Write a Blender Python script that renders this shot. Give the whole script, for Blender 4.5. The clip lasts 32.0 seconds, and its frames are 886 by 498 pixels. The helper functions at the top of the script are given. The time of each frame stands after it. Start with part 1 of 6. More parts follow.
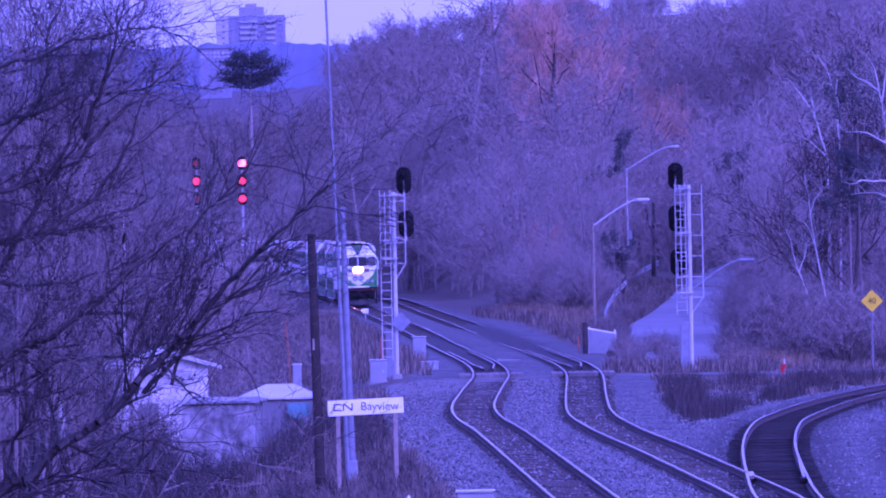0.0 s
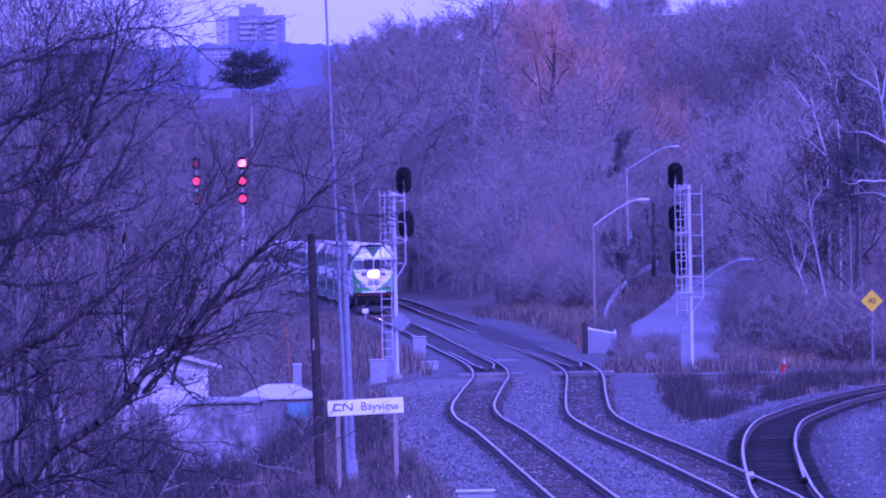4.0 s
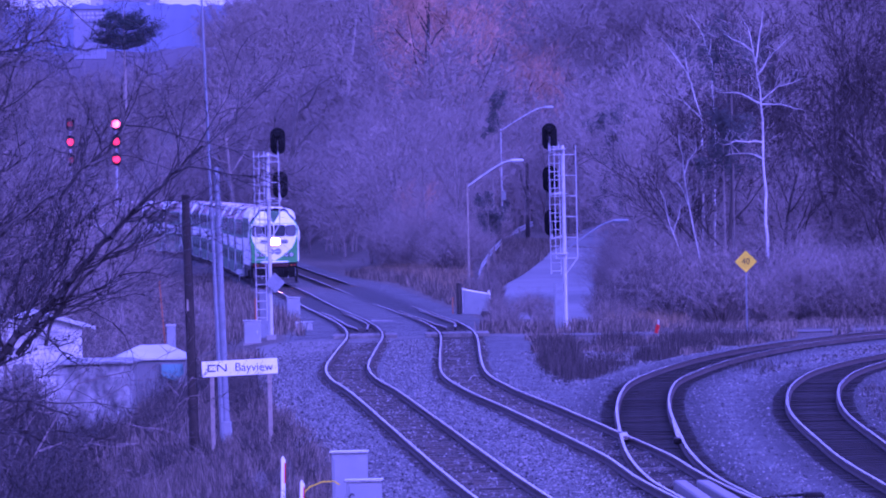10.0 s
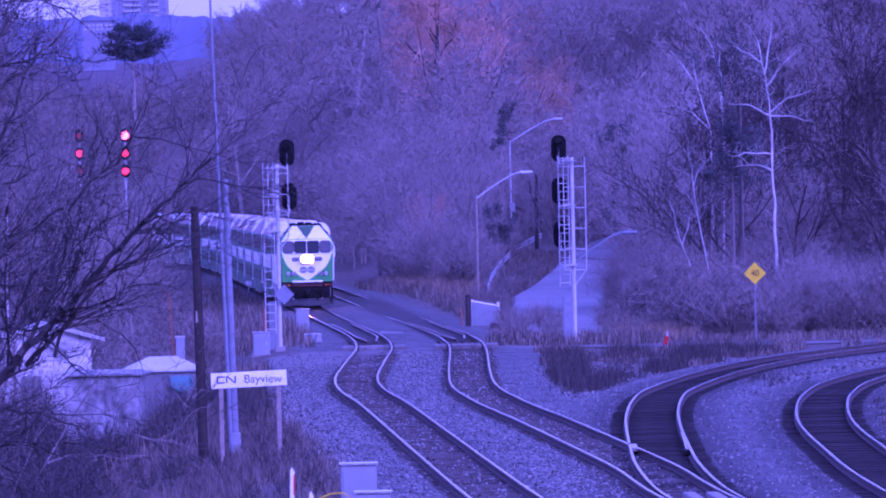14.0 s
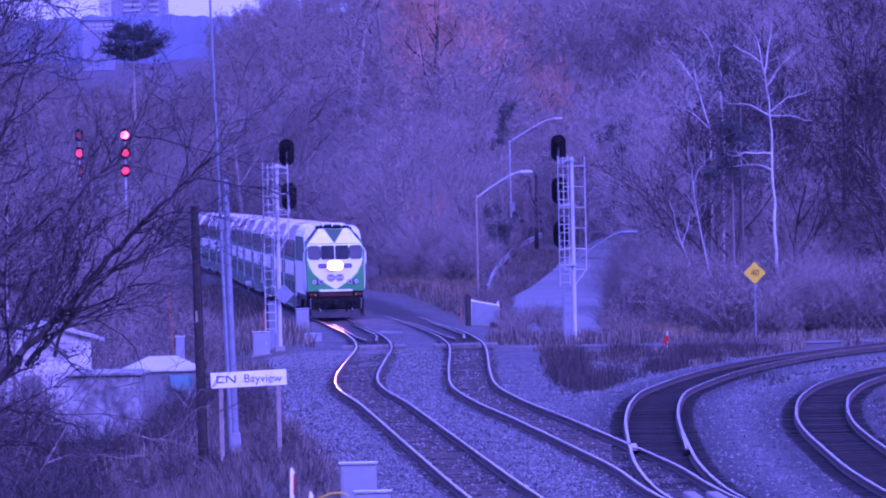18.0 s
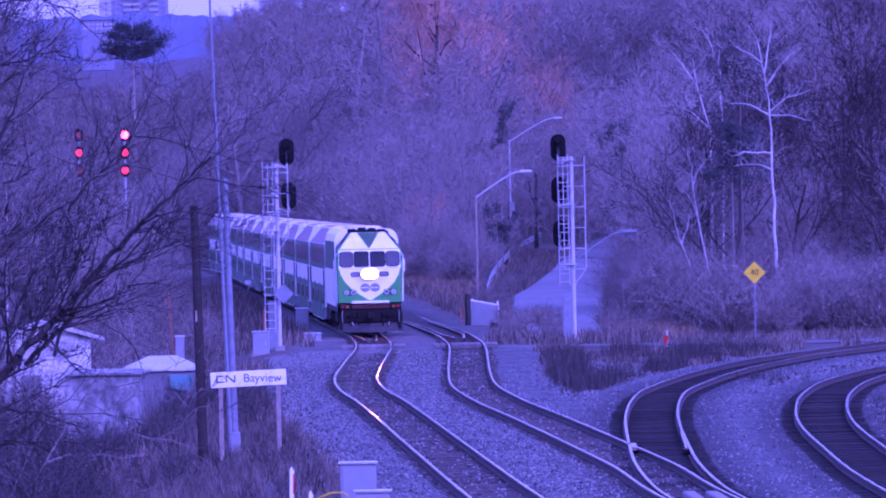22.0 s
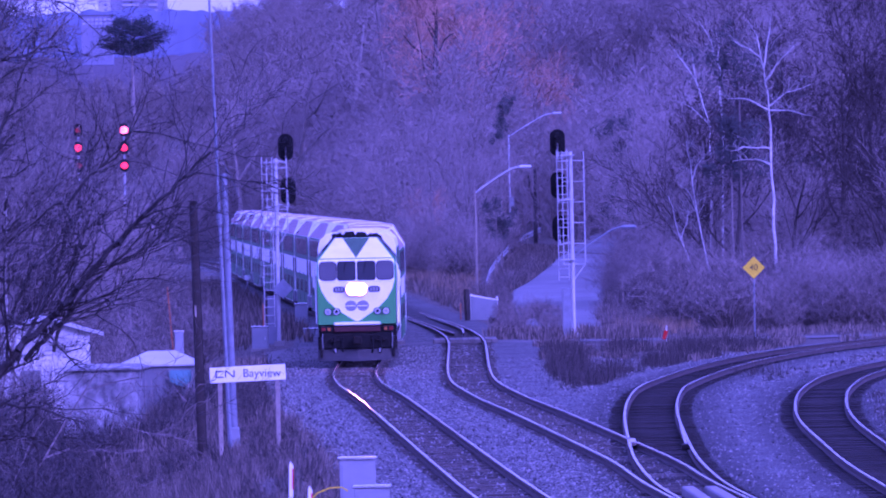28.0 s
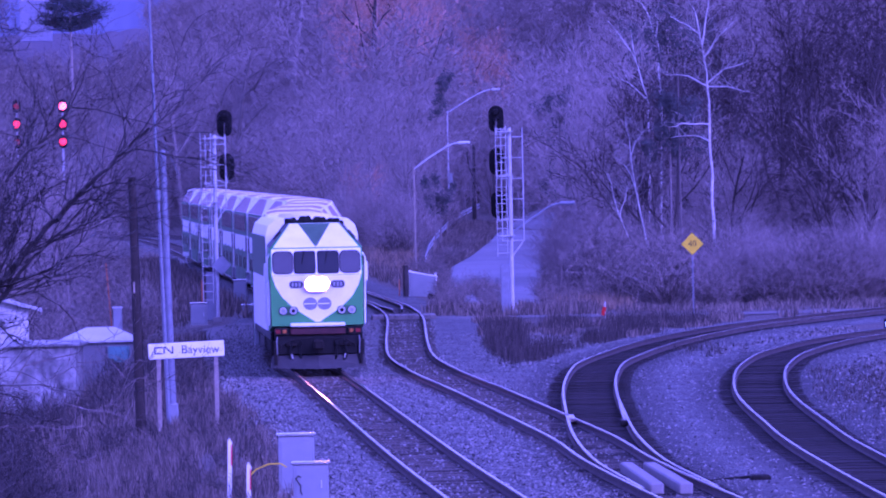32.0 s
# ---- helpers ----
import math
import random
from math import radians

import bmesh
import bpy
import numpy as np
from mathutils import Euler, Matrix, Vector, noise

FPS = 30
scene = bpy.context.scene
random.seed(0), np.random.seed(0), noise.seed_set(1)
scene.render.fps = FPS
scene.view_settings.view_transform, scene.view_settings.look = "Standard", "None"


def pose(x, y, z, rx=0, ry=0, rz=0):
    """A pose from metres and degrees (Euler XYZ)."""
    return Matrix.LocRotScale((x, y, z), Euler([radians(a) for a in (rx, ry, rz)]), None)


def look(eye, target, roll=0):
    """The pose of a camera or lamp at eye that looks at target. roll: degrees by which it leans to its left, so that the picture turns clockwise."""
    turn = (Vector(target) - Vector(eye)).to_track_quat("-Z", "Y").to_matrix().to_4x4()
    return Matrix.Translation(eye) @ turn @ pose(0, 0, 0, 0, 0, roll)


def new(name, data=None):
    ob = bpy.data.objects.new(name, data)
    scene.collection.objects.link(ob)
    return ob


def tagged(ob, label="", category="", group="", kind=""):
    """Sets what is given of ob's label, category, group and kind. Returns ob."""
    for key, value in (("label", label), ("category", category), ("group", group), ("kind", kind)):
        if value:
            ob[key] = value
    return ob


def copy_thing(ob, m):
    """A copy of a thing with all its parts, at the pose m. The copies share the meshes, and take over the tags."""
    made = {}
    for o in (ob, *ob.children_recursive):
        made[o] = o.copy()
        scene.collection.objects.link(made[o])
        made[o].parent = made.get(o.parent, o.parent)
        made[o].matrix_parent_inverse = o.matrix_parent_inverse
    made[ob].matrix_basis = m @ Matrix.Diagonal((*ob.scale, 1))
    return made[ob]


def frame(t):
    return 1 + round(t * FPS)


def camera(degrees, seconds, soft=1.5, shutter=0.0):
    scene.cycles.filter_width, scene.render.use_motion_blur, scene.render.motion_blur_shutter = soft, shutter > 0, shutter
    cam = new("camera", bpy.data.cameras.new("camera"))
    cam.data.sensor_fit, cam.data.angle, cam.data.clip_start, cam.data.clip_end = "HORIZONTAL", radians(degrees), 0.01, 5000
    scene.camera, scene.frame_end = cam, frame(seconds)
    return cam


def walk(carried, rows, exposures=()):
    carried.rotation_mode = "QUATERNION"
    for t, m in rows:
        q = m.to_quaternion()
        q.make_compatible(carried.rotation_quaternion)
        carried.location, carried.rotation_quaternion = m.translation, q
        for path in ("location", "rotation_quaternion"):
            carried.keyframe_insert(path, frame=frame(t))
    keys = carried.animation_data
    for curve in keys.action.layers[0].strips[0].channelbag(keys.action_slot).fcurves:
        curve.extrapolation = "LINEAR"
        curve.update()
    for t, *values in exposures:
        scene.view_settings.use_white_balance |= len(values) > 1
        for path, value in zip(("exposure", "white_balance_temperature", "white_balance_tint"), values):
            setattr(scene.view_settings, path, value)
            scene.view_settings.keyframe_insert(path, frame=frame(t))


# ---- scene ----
cam = camera(5.646, 32.0, soft=2.0)

# The camera stands on a bridge, looks along +y and only turns: seconds, degrees to the left, degrees down.
EYE = (0.0, 0.0, 6.71)
LENS = 15900.0
TURNS = [(0.0, 204.5, 54.1), (9.0, 204.5, 54.1), (9.2, 204.5, 54.0), (9.3, 202, 53), (9.4, 192, 51), (9.5, 182.4, 48.7), (9.6, 162, 46.8), (9.7, 119, 36.8),
         (9.8, 61, 15), (9.9, 5, -12), (10.0, -16.8, -20.1), (10.1, -28.5, -19.1), (10.2, -30, -15), (10.3, -27.5, -10), (10.4, -25, -7), (10.5, -19.3, -2.5),
         (11.0, -4.7, -0.6), (11.5, -1.0, 0.5), (12.0, -1.3, 0.7), (14.5, -1.1, 1.0), (16.5, -0.2, 0.3), (17.0, -0.6, 1.1),
         (17.5, 0.1, -2.5), (18.0, -1.4, 0.3), (18.5, -2.7, -1.8), (19.0, 0.0, 0.0), (19.5, -1.3, -0.6), (20.0, 0.0, 2.6),
         (20.5, -3.0, -1.7), (21.0, -0.7, 0.7), (21.5, 0.0, -1.1), (22.0, -1.9, -0.4), (22.5, -4.6, -4.3), (23.0, -5.4, -7.0),
         (23.5, 0.0, -3.5), (24.0, 1.5, -4.5), (24.5, -3.0, -4.9), (25.0, 1.6, -2.0), (25.5, -3.0, -4.1), (27.5, -5.7, -4.3),
         (28.0, -3.0, -9.1), (28.5, -6.0, -6.8), (29.0, -13.4, -16.5), (29.5, -33.2, -27.9), (30.0, -66.8, -27.7),
         (30.5, -90.3, -33.8), (31.0, -93.7, -38.5), (31.5, -108.9, -39.4), (32.0, -110.7, -53.4)]
ROWS = [(t, pose(*EYE, 90 - math.degrees((109 - b) / LENS), 0, math.degrees(a / LENS)) @ pose(0, 0, 0, 0, 0, -1.2)) for t, a, b in TURNS]
walk(cam, ROWS, exposures=[(0.0, 0.28, 4235, 116), (32.0, 0.28, 4235, 116)])

# ---- world and sun: a grey winter afternoon, thin cloud ----
SUN_UP, SUN_TURN = radians(28), radians(148)
world = bpy.data.worlds.new("sky")
scene.world = world
world.use_nodes = True
wt = world.node_tree
sky = wt.nodes.new("ShaderNodeTexSky")
sky.sky_type, sky.sun_disc, sky.sun_elevation, sky.sun_rotation = "NISHITA", False, SUN_UP, SUN_TURN
sky.air_density, sky.dust_density, sky.ozone_density = 1.2, 4.0, 1.0
wt.nodes["Background"].inputs[1].default_value = 0.05
wt.links.new(sky.outputs[0], wt.nodes["Background"].inputs[0])
cloud, both = wt.nodes.new("ShaderNodeBackground"), wt.nodes.new("ShaderNodeAddShader")
cloud.inputs[0].default_value, cloud.inputs[1].default_value = (1.0, 0.97, 0.96, 1), 0.44
wt.links.new(wt.nodes["Background"].outputs[0], both.inputs[0])
wt.links.new(cloud.outputs[0], both.inputs[1])
wt.links.new(both.outputs[0], wt.nodes["World Output"].inputs[0])
sun = new("sun", bpy.data.lights.new("sun", "SUN"))
sun.data.energy, sun.data.angle, sun.data.color = 0.8, radians(22), (1.0, 0.94, 0.86)
sun.matrix_world = look((70, -110, 70), (0, 0, 0))


# ---- materials ----
def mat(name, colour, rough=0.8, metal=0.0, vary=0.25, scale=6.0, bump=0.3, fine=60.0, each=0.0, emit=0.0, spec=0.35):
    """A surface with stains at one scale, grain at another, and relief."""
    m = bpy.data.materials.new(name)
    m.use_nodes = True
    t = m.node_tree
    n, l = t.nodes, t.links
    b = n["Principled BSDF"]
    b.inputs["Roughness"].default_value, b.inputs["Metallic"].default_value = rough, metal
    b.inputs["Specular IOR Level"].default_value = spec
    co = n.new("ShaderNodeTexCoord")
    big, small = n.new("ShaderNodeTexNoise"), n.new("ShaderNodeTexNoise")
    big.inputs["Scale"].default_value, small.inputs["Scale"].default_value = scale, fine
    big.inputs["Detail"].default_value, small.inputs["Detail"].default_value = 5, 3
    l.new(co.outputs["Object"], big.inputs["Vector"])
    l.new(co.outputs["Object"], small.inputs["Vector"])
    mix = n.new("ShaderNodeMath")
    mix.operation = "MULTIPLY_ADD"
    mix.inputs[1].default_value = 0.5
    l.new(small.outputs["Fac"], mix.inputs[0])
    l.new(big.outputs["Fac"], mix.inputs[2])
    ramp = n.new("ShaderNodeValToRGB")
    lo, hi = ramp.color_ramp.elements
    lo.position, hi.position = 0.45, 1.05
    lo.color = (*[c * (1 - vary) for c in colour], 1)
    hi.color = (*[min(1, c * (1 + vary)) for c in colour], 1)
    l.new(mix.outputs[0], ramp.inputs[0])
    out = ramp.outputs[0]
    if each:
        info, hue = n.new("ShaderNodeObjectInfo"), n.new("ShaderNodeHueSaturation")
        rng = n.new("ShaderNodeMapRange")
        rng.inputs["To Min"].default_value, rng.inputs["To Max"].default_value = 1 - each, 1 + each
        l.new(info.outputs["Random"], rng.inputs["Value"])
        l.new(rng.outputs[0], hue.inputs["Value"])
        l.new(out, hue.inputs["Color"])
        out = hue.outputs[0]
    l.new(out, b.inputs["Base Color"])
    if bump:
        bp = n.new("ShaderNodeBump")
        bp.inputs["Strength"].default_value, bp.inputs["Distance"].default_value = bump, 0.02
        l.new(small.outputs["Fac"], bp.inputs["Height"])
        l.new(bp.outputs[0], b.inputs["Normal"])
    if emit:
        b.inputs["Emission Color"].default_value = (*colour, 1)
        b.inputs["Emission Strength"].default_value = emit
        for link in list(b.inputs["Base Color"].links):
            l.remove(link)
        b.inputs["Base Color"].default_value = (0.01, 0.01, 0.01, 1)
        b.inputs["Specular IOR Level"].default_value = 0.0
    return m


NAVY = mat("number_board_glass", (0.035, 0.035, 0.04), 0.3, 0, 0.2, 4, 0)
DARKGREEN = mat("deep_green_paint", (0.022, 0.085, 0.035), 0.45, 0, 0.2, 2, 0)
SHEET = mat("bare_sheet_metal", (0.55, 0.55, 0.56), 0.22, 0.8, 0.1, 3, 0.03, 20)
WEDGE = mat("faded_green_paint", (0.05, 0.105, 0.055), 0.6, 0, 0.3, 1.2, 0.05, 9)
EMBLEM = mat("grey_green_emblem", (0.19, 0.20, 0.195), 0.4, 0, 0.1, 4, 0)
DIMRED = mat("unlit_red_lens", (0.16, 0.012, 0.01), 0.3, 0, 0.1, 4, 0)
DIMAMBER = mat("unlit_amber_lens", (0.30, 0.09, 0.012), 0.3, 0, 0.1, 4, 0)
COACHGREEN = mat("dull_coach_green", (0.036, 0.120, 0.056), 0.45, 0, 0.25, 1.0, 0.05, 12)
MAUVE = mat("dusty_mauve_roof", (0.29, 0.18, 0.165), 0.6, 0, 0.2, 0.8, 0.05, 12)
# Outer panes: the sky's reflection is put in as a paler base colour.
OUTERGLASS = mat("painted_sky_glass", (0.065, 0.062, 0.065), 0.15, 0, 0.2, 1.0, 0, spec=0.5)
PLOW = mat("worn_plow_steel", (0.042, 0.039, 0.039), 0.7, 0, 0.3, 3, 0.2)
MAROON = mat("dull_red_beam", (0.05, 0.012, 0.012), 0.6, 0, 0.3, 4, 0.1)
RAIL = mat("rail_steel", (0.42, 0.36, 0.33), 0.15, 0.8, 0.25, 2, 0.0, 40)
RUST = mat("rusty_rail_web", (0.085, 0.068, 0.060), 0.85, 0.0, 0.35, 3, 0.3, 40, spec=0.15)
TIE = mat("creosoted_tie", (0.058, 0.048, 0.041), 0.85, 0, 0.4, 3, 0.5, 30, each=0.35)
WHITE = mat("white_paint", (0.78, 0.78, 0.76), 0.4, 0, 0.10, 1.5, 0.05, 25)
GREEN = mat("green_paint", (0.034, 0.232, 0.056), 0.35, 0, 0.12, 1.5, 0.05, 25)
SHOULDER = mat("dusty_roof_shoulder", (0.065, 0.06, 0.06), 0.6, 0, 0.15, 0.8, 0.05, 12)
ROOFING = mat("coach_roof", (0.64, 0.60, 0.59), 0.5, 0, 0.18, 0.8, 0.1, 12)
GLASS = mat("dark_glass", (0.02, 0.022, 0.025), 0.12, 0, 0.3, 1.0, 0, spec=0.3)
BLACK = mat("black_paint", (0.010, 0.010, 0.010), 0.5, 0, 0.4, 4, 0.2, spec=0.15)
UNDER = mat("grimy_underframe", (0.018, 0.016, 0.015), 0.8, 0, 0.5, 3, 0.4, spec=0.1)
GALV = mat("galvanised_steel", (0.43, 0.43, 0.44), 0.5, 0.1, 0.15, 5, 0.1)
SIGNALBLACK = mat("signal_black", (0.008, 0.008, 0.009), 0.7, 0, 0.3, 6, 0.1, spec=0.1)
DULLSTEEL = mat("dull_steel_tube", (0.19, 0.20, 0.225), 0.6, 0.2, 0.2, 4, 0.1)
RUSTORANGE = mat("faded_orange", (0.34, 0.12, 0.045), 0.7, 0, 0.2, 4, 0)
PALESTEEL = mat("pale_zinc", (0.5, 0.51, 0.53), 0.5, 0.1, 0.15, 2, 0.1)
BLUELENS = mat("lit_blue_lens", (0.55, 0.6, 1.0), 0.3, 0, 0, 1, 0, emit=2.5)
BLUEPLASTIC = mat("blue_plastic", (0.03, 0.05, 0.35), 0.4, 0, 0.1, 4, 0)
WOODPOLE = mat("old_pole_wood", (0.032, 0.025, 0.021), 0.9, 0, 0.4, 3, 0.6, 40)
GREYWOOD = mat("weathered_wood", (0.26, 0.22, 0.18), 0.85, 0, 0.3, 4, 0.4, 40)
YELLOW = mat("yellow_sign", (0.58, 0.44, 0.004), 0.5, 0, 0.08, 4, 0, spec=0.05)
INK = mat("black_ink", (0.02, 0.02, 0.02), 0.6, 0, 0.1, 4, 0)
RED = mat("red_paint", (0.62, 0.02, 0.012), 0.4, 0, 0.1, 4, 0)
AMBER = mat("amber_lens", (0.8, 0.30, 0.02), 0.2, 0, 0.1, 4, 0)
LIGHTRED = mat("lit_red_lens", (1.0, 0.035, 0.010), 0.3, 0, 0, 1, 0, emit=3.2)
HOTRED = mat("glaring_red_lens", (1.0, 0.10, 0.035), 0.3, 0, 0, 1, 0, emit=9)
LIGHTREDDIM = mat("faint_red_glow", (1.0, 0.05, 0.02), 0.3, 0, 0, 1, 0, emit=0.32)
HEADLIGHT = mat("lit_headlight", (1.0, 0.30, 0.06), 0.3, 0, 0, 1, 0, emit=190)
CONCRETE = mat("pale_concrete", (0.23, 0.215, 0.20), 0.85, 0, 0.2, 1.5, 0.3, 30)
CABINET = mat("grey_cabinet_paint", (0.24, 0.25, 0.26), 0.45, 0, 0.12, 2, 0.05)
SHEDWALL = mat("faded_metal_siding", (0.145, 0.145, 0.15), 0.6, 0, 0.2, 0.7, 0.1)
SHEDWHITE = mat("blotched_white_siding", (0.205, 0.20, 0.197), 0.8, 0, 0.85, 1.3, 0.2, 5)
SHEDROOF = mat("pale_metal_roof", (0.43, 0.43, 0.43), 0.5, 0, 0.15, 1, 0.1)
TARP = mat("teal_tarp", (0.09, 0.20, 0.20), 0.5, 0, 0.2, 2, 0.3, 12)
BARK = mat("grey_brown_bark", (0.185, 0.157, 0.143), 0.9, 0, 0.35, 2, 0.5, 30, each=0.3)
TWIG = mat("bare_twigs", (0.225, 0.190, 0.174), 0.9, 0, 0.25, 0.6, 0, 8, each=0.3, spec=0.1)
# Paler twig colour that stands in for highlights on the near branches.
LITBARK = mat("highlight_twigs", (0.13, 0.112, 0.104), 0.7, 0, 0.8, 2.0, 0, 9, spec=0.2)
PALETWIG = mat("pale_fine_twigs", (0.30, 0.255, 0.235), 0.9, 0, 0.25, 0.6, 0, 8, each=0.25, spec=0.1)
BIRCHTWIG = mat("pale_birch_twigs", (0.32, 0.29, 0.275), 0.9, 0, 0.2, 1, 0, 8, spec=0.1)
DARKBARK = mat("dark_wet_bark", (0.033, 0.027, 0.025), 0.55, 0, 0.65, 2.5, 0.5, 40, spec=0.3)
# Ridge colours hold the distance haze, bluer on the farther ridge.
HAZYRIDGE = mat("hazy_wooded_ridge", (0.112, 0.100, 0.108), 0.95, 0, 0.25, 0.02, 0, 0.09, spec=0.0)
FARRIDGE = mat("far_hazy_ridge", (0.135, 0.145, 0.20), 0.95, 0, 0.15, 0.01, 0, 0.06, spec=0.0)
NEARTWIG = mat("near_twigs", (0.155, 0.130, 0.120), 0.9, 0, 0.85, 1, 0, 8, spec=0.15)
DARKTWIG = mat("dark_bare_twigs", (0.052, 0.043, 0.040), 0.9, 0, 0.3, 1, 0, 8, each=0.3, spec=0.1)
WILLOW = mat("russet_twigs", (0.33, 0.195, 0.14), 0.9, 0, 0.4, 0.5, 0, 8, each=0.2, spec=0.1)
BIRCH = mat("birch_bark", (0.44, 0.42, 0.40), 0.8, 0, 0.6, 1.1, 0.3, 9)
NEEDLE = mat("conifer_needles", (0.048, 0.052, 0.048), 0.8, 0, 0.4, 2, 0, 10)
PINENEEDLE = mat("pine_needles", (0.020, 0.028, 0.024), 0.8, 0, 0.4, 2, 0, 10)
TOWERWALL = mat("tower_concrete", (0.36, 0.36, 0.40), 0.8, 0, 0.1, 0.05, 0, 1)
# Wall and pane colours of the far building have haze mixed in.
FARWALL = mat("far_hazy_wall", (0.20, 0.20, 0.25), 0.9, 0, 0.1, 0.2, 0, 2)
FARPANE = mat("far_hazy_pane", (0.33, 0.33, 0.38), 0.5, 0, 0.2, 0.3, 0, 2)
# Darker copy of the tower concrete for its shaded walls and recesses.
TOWERMID = mat("tower_concrete_shaded", (0.235, 0.235, 0.285), 0.85, 0, 0.1, 0.05, 0, 1)
TOWERDARK = mat("tower_window", (0.19, 0.20, 0.24), 0.3, 0, 0.2, 0.1, 0, 1)
ROAD = mat("worn_asphalt", (0.205, 0.198, 0.196), 0.9, 0, 0.30, 0.035, 0.0, 0.5, spec=0.05)
PLANK = mat("crossing_planks", (0.15, 0.137, 0.125), 0.85, 0, 0.3, 2, 0.4, 30, each=0.2)


def ground_material():
    m = bpy.data.materials.new("ground_cover")
    m.use_nodes = True
    n, l = m.node_tree.nodes, m.node_tree.links
    b = n["Principled BSDF"]
    b.inputs["Roughness"].default_value = 0.95
    co = n.new("ShaderNodeTexCoord")

    def noise_at(scale, detail):
        q = n.new("ShaderNodeTexNoise")
        q.inputs["Scale"].default_value, q.inputs["Detail"].default_value = scale, detail
        l.new(co.outputs["Object"], q.inputs["Vector"])
        return q.outputs["Fac"]

    def ramp(src, a, c, p=0.35, q=0.68):
        r = n.new("ShaderNodeValToRGB")
        r.color_ramp.elements[0].position, r.color_ramp.elements[1].position = p, q
        r.color_ramp.elements[0].color, r.color_ramp.elements[1].color = (*a, 1), (*c, 1)
        l.new(src, r.inputs[0])
        return r.outputs[0]

    def mix(f, a, c):
        x = n.new("ShaderNodeMix")
        x.data_type = "RGBA"
        l.new(f, x.inputs["Factor"])
        l.new(a, x.inputs["A"])
        l.new(c, x.inputs["B"])
        return x.outputs["Result"]
    stones = n.new("ShaderNodeTexVoronoi")
    stones.inputs["Scale"].default_value = 9.0
    l.new(co.outputs["Object"], stones.inputs["Vector"])
    sep = n.new("ShaderNodeSeparateColor")
    l.new(stones.outputs["Color"], sep.inputs[0])
    gravel = ramp(sep.outputs[0], (0.022, 0.021, 0.020), (0.168, 0.161, 0.155), 0.0, 1.0)
    # Track dirt and stains, deepened for the shade among the curved rails.
    dirt_shade = ramp(sep.outputs[1], (0.010, 0.009, 0.008), (0.045, 0.040, 0.036), 0.1, 0.95)
    stain = ramp(noise_at(0.35, 6), (0, 0, 0), (1, 1, 1), 0.45, 0.62)
    gravel = mix(stain, gravel, mix(noise_at(1.5, 4), gravel, dirt_shade))
    at_s = n.new("ShaderNodeAttribute")
    at_s.attribute_name = "soiled_shaded"
    gravel = mix(at_s.outputs["Fac"], gravel, dirt_shade)
    earth = ramp(noise_at(0.6, 8), (0.026, 0.021, 0.018), (0.105, 0.083, 0.06))
    litter = ramp(noise_at(4.0, 6), (0.07, 0.055, 0.045), (0.15, 0.115, 0.085))
    earth = mix(noise_at(0.15, 3), earth, litter)
    at_g = n.new("ShaderNodeAttribute")
    at_g.attribute_name = "gravel"
    edge = n.new("ShaderNodeMath")
    edge.operation = "MULTIPLY_ADD"
    edge.inputs[1].default_value = 0.7
    edge.inputs[2].default_value = -0.35
    l.new(noise_at(1.2, 5), edge.inputs[0])
    add = n.new("ShaderNodeMath")
    add.operation, add.use_clamp = "ADD", True
    l.new(edge.outputs[0], add.inputs[0])
    l.new(at_g.outputs["Fac"], add.inputs[1])
    l.new(mix(ramp_f(n, l, add.outputs[0]), earth, gravel), b.inputs["Base Color"])
    bp = n.new("ShaderNodeBump")
    bp.inputs["Strength"].default_value, bp.inputs["Distance"].default_value = 0.9, 0.06
    l.new(stones.outputs["Distance"], bp.inputs["Height"])
    l.new(bp.outputs[0], b.inputs["Normal"])
    return m


def ramp_f(n, l, src):
    r = n.new("ShaderNodeMapRange")
    r.inputs["From Min"].default_value, r.inputs["From Max"].default_value = 0.35, 0.65
    l.new(src, r.inputs["Value"])
    return r.outputs[0]


GROUND = ground_material()


def stem_material(name, a, b):
    m = bpy.data.materials.new(name)
    m.use_nodes = True
    t = m.node_tree
    geo, ramp = t.nodes.new("ShaderNodeNewGeometry"), t.nodes.new("ShaderNodeValToRGB")
    ramp.color_ramp.elements[0].color, ramp.color_ramp.elements[1].color = (*a, 1), (*b, 1)
    ramp.color_ramp.elements[0].position = 0.35
    t.links.new(geo.outputs["Random Per Island"], ramp.inputs[0])
    t.links.new(ramp.outputs[0], t.nodes["Principled BSDF"].inputs["Base Color"])
    t.nodes["Principled BSDF"].inputs["Roughness"].default_value = 0.9
    return m


GRASS = stem_material("dry_grass", (0.050, 0.042, 0.037), (0.25, 0.203, 0.162))
TAWNY = stem_material("tawny_grass", (0.11, 0.078, 0.05), (0.34, 0.25, 0.165))
BRAMBLE = stem_material("bramble_stems", (0.009, 0.008, 0.007), (0.12, 0.099, 0.09))
BRUSH = stem_material("brush_stems", (0.085, 0.070, 0.062), (0.33, 0.275, 0.245))
WEED = stem_material("dead_weeds", (0.013, 0.011, 0.010), (0.10, 0.082, 0.073))


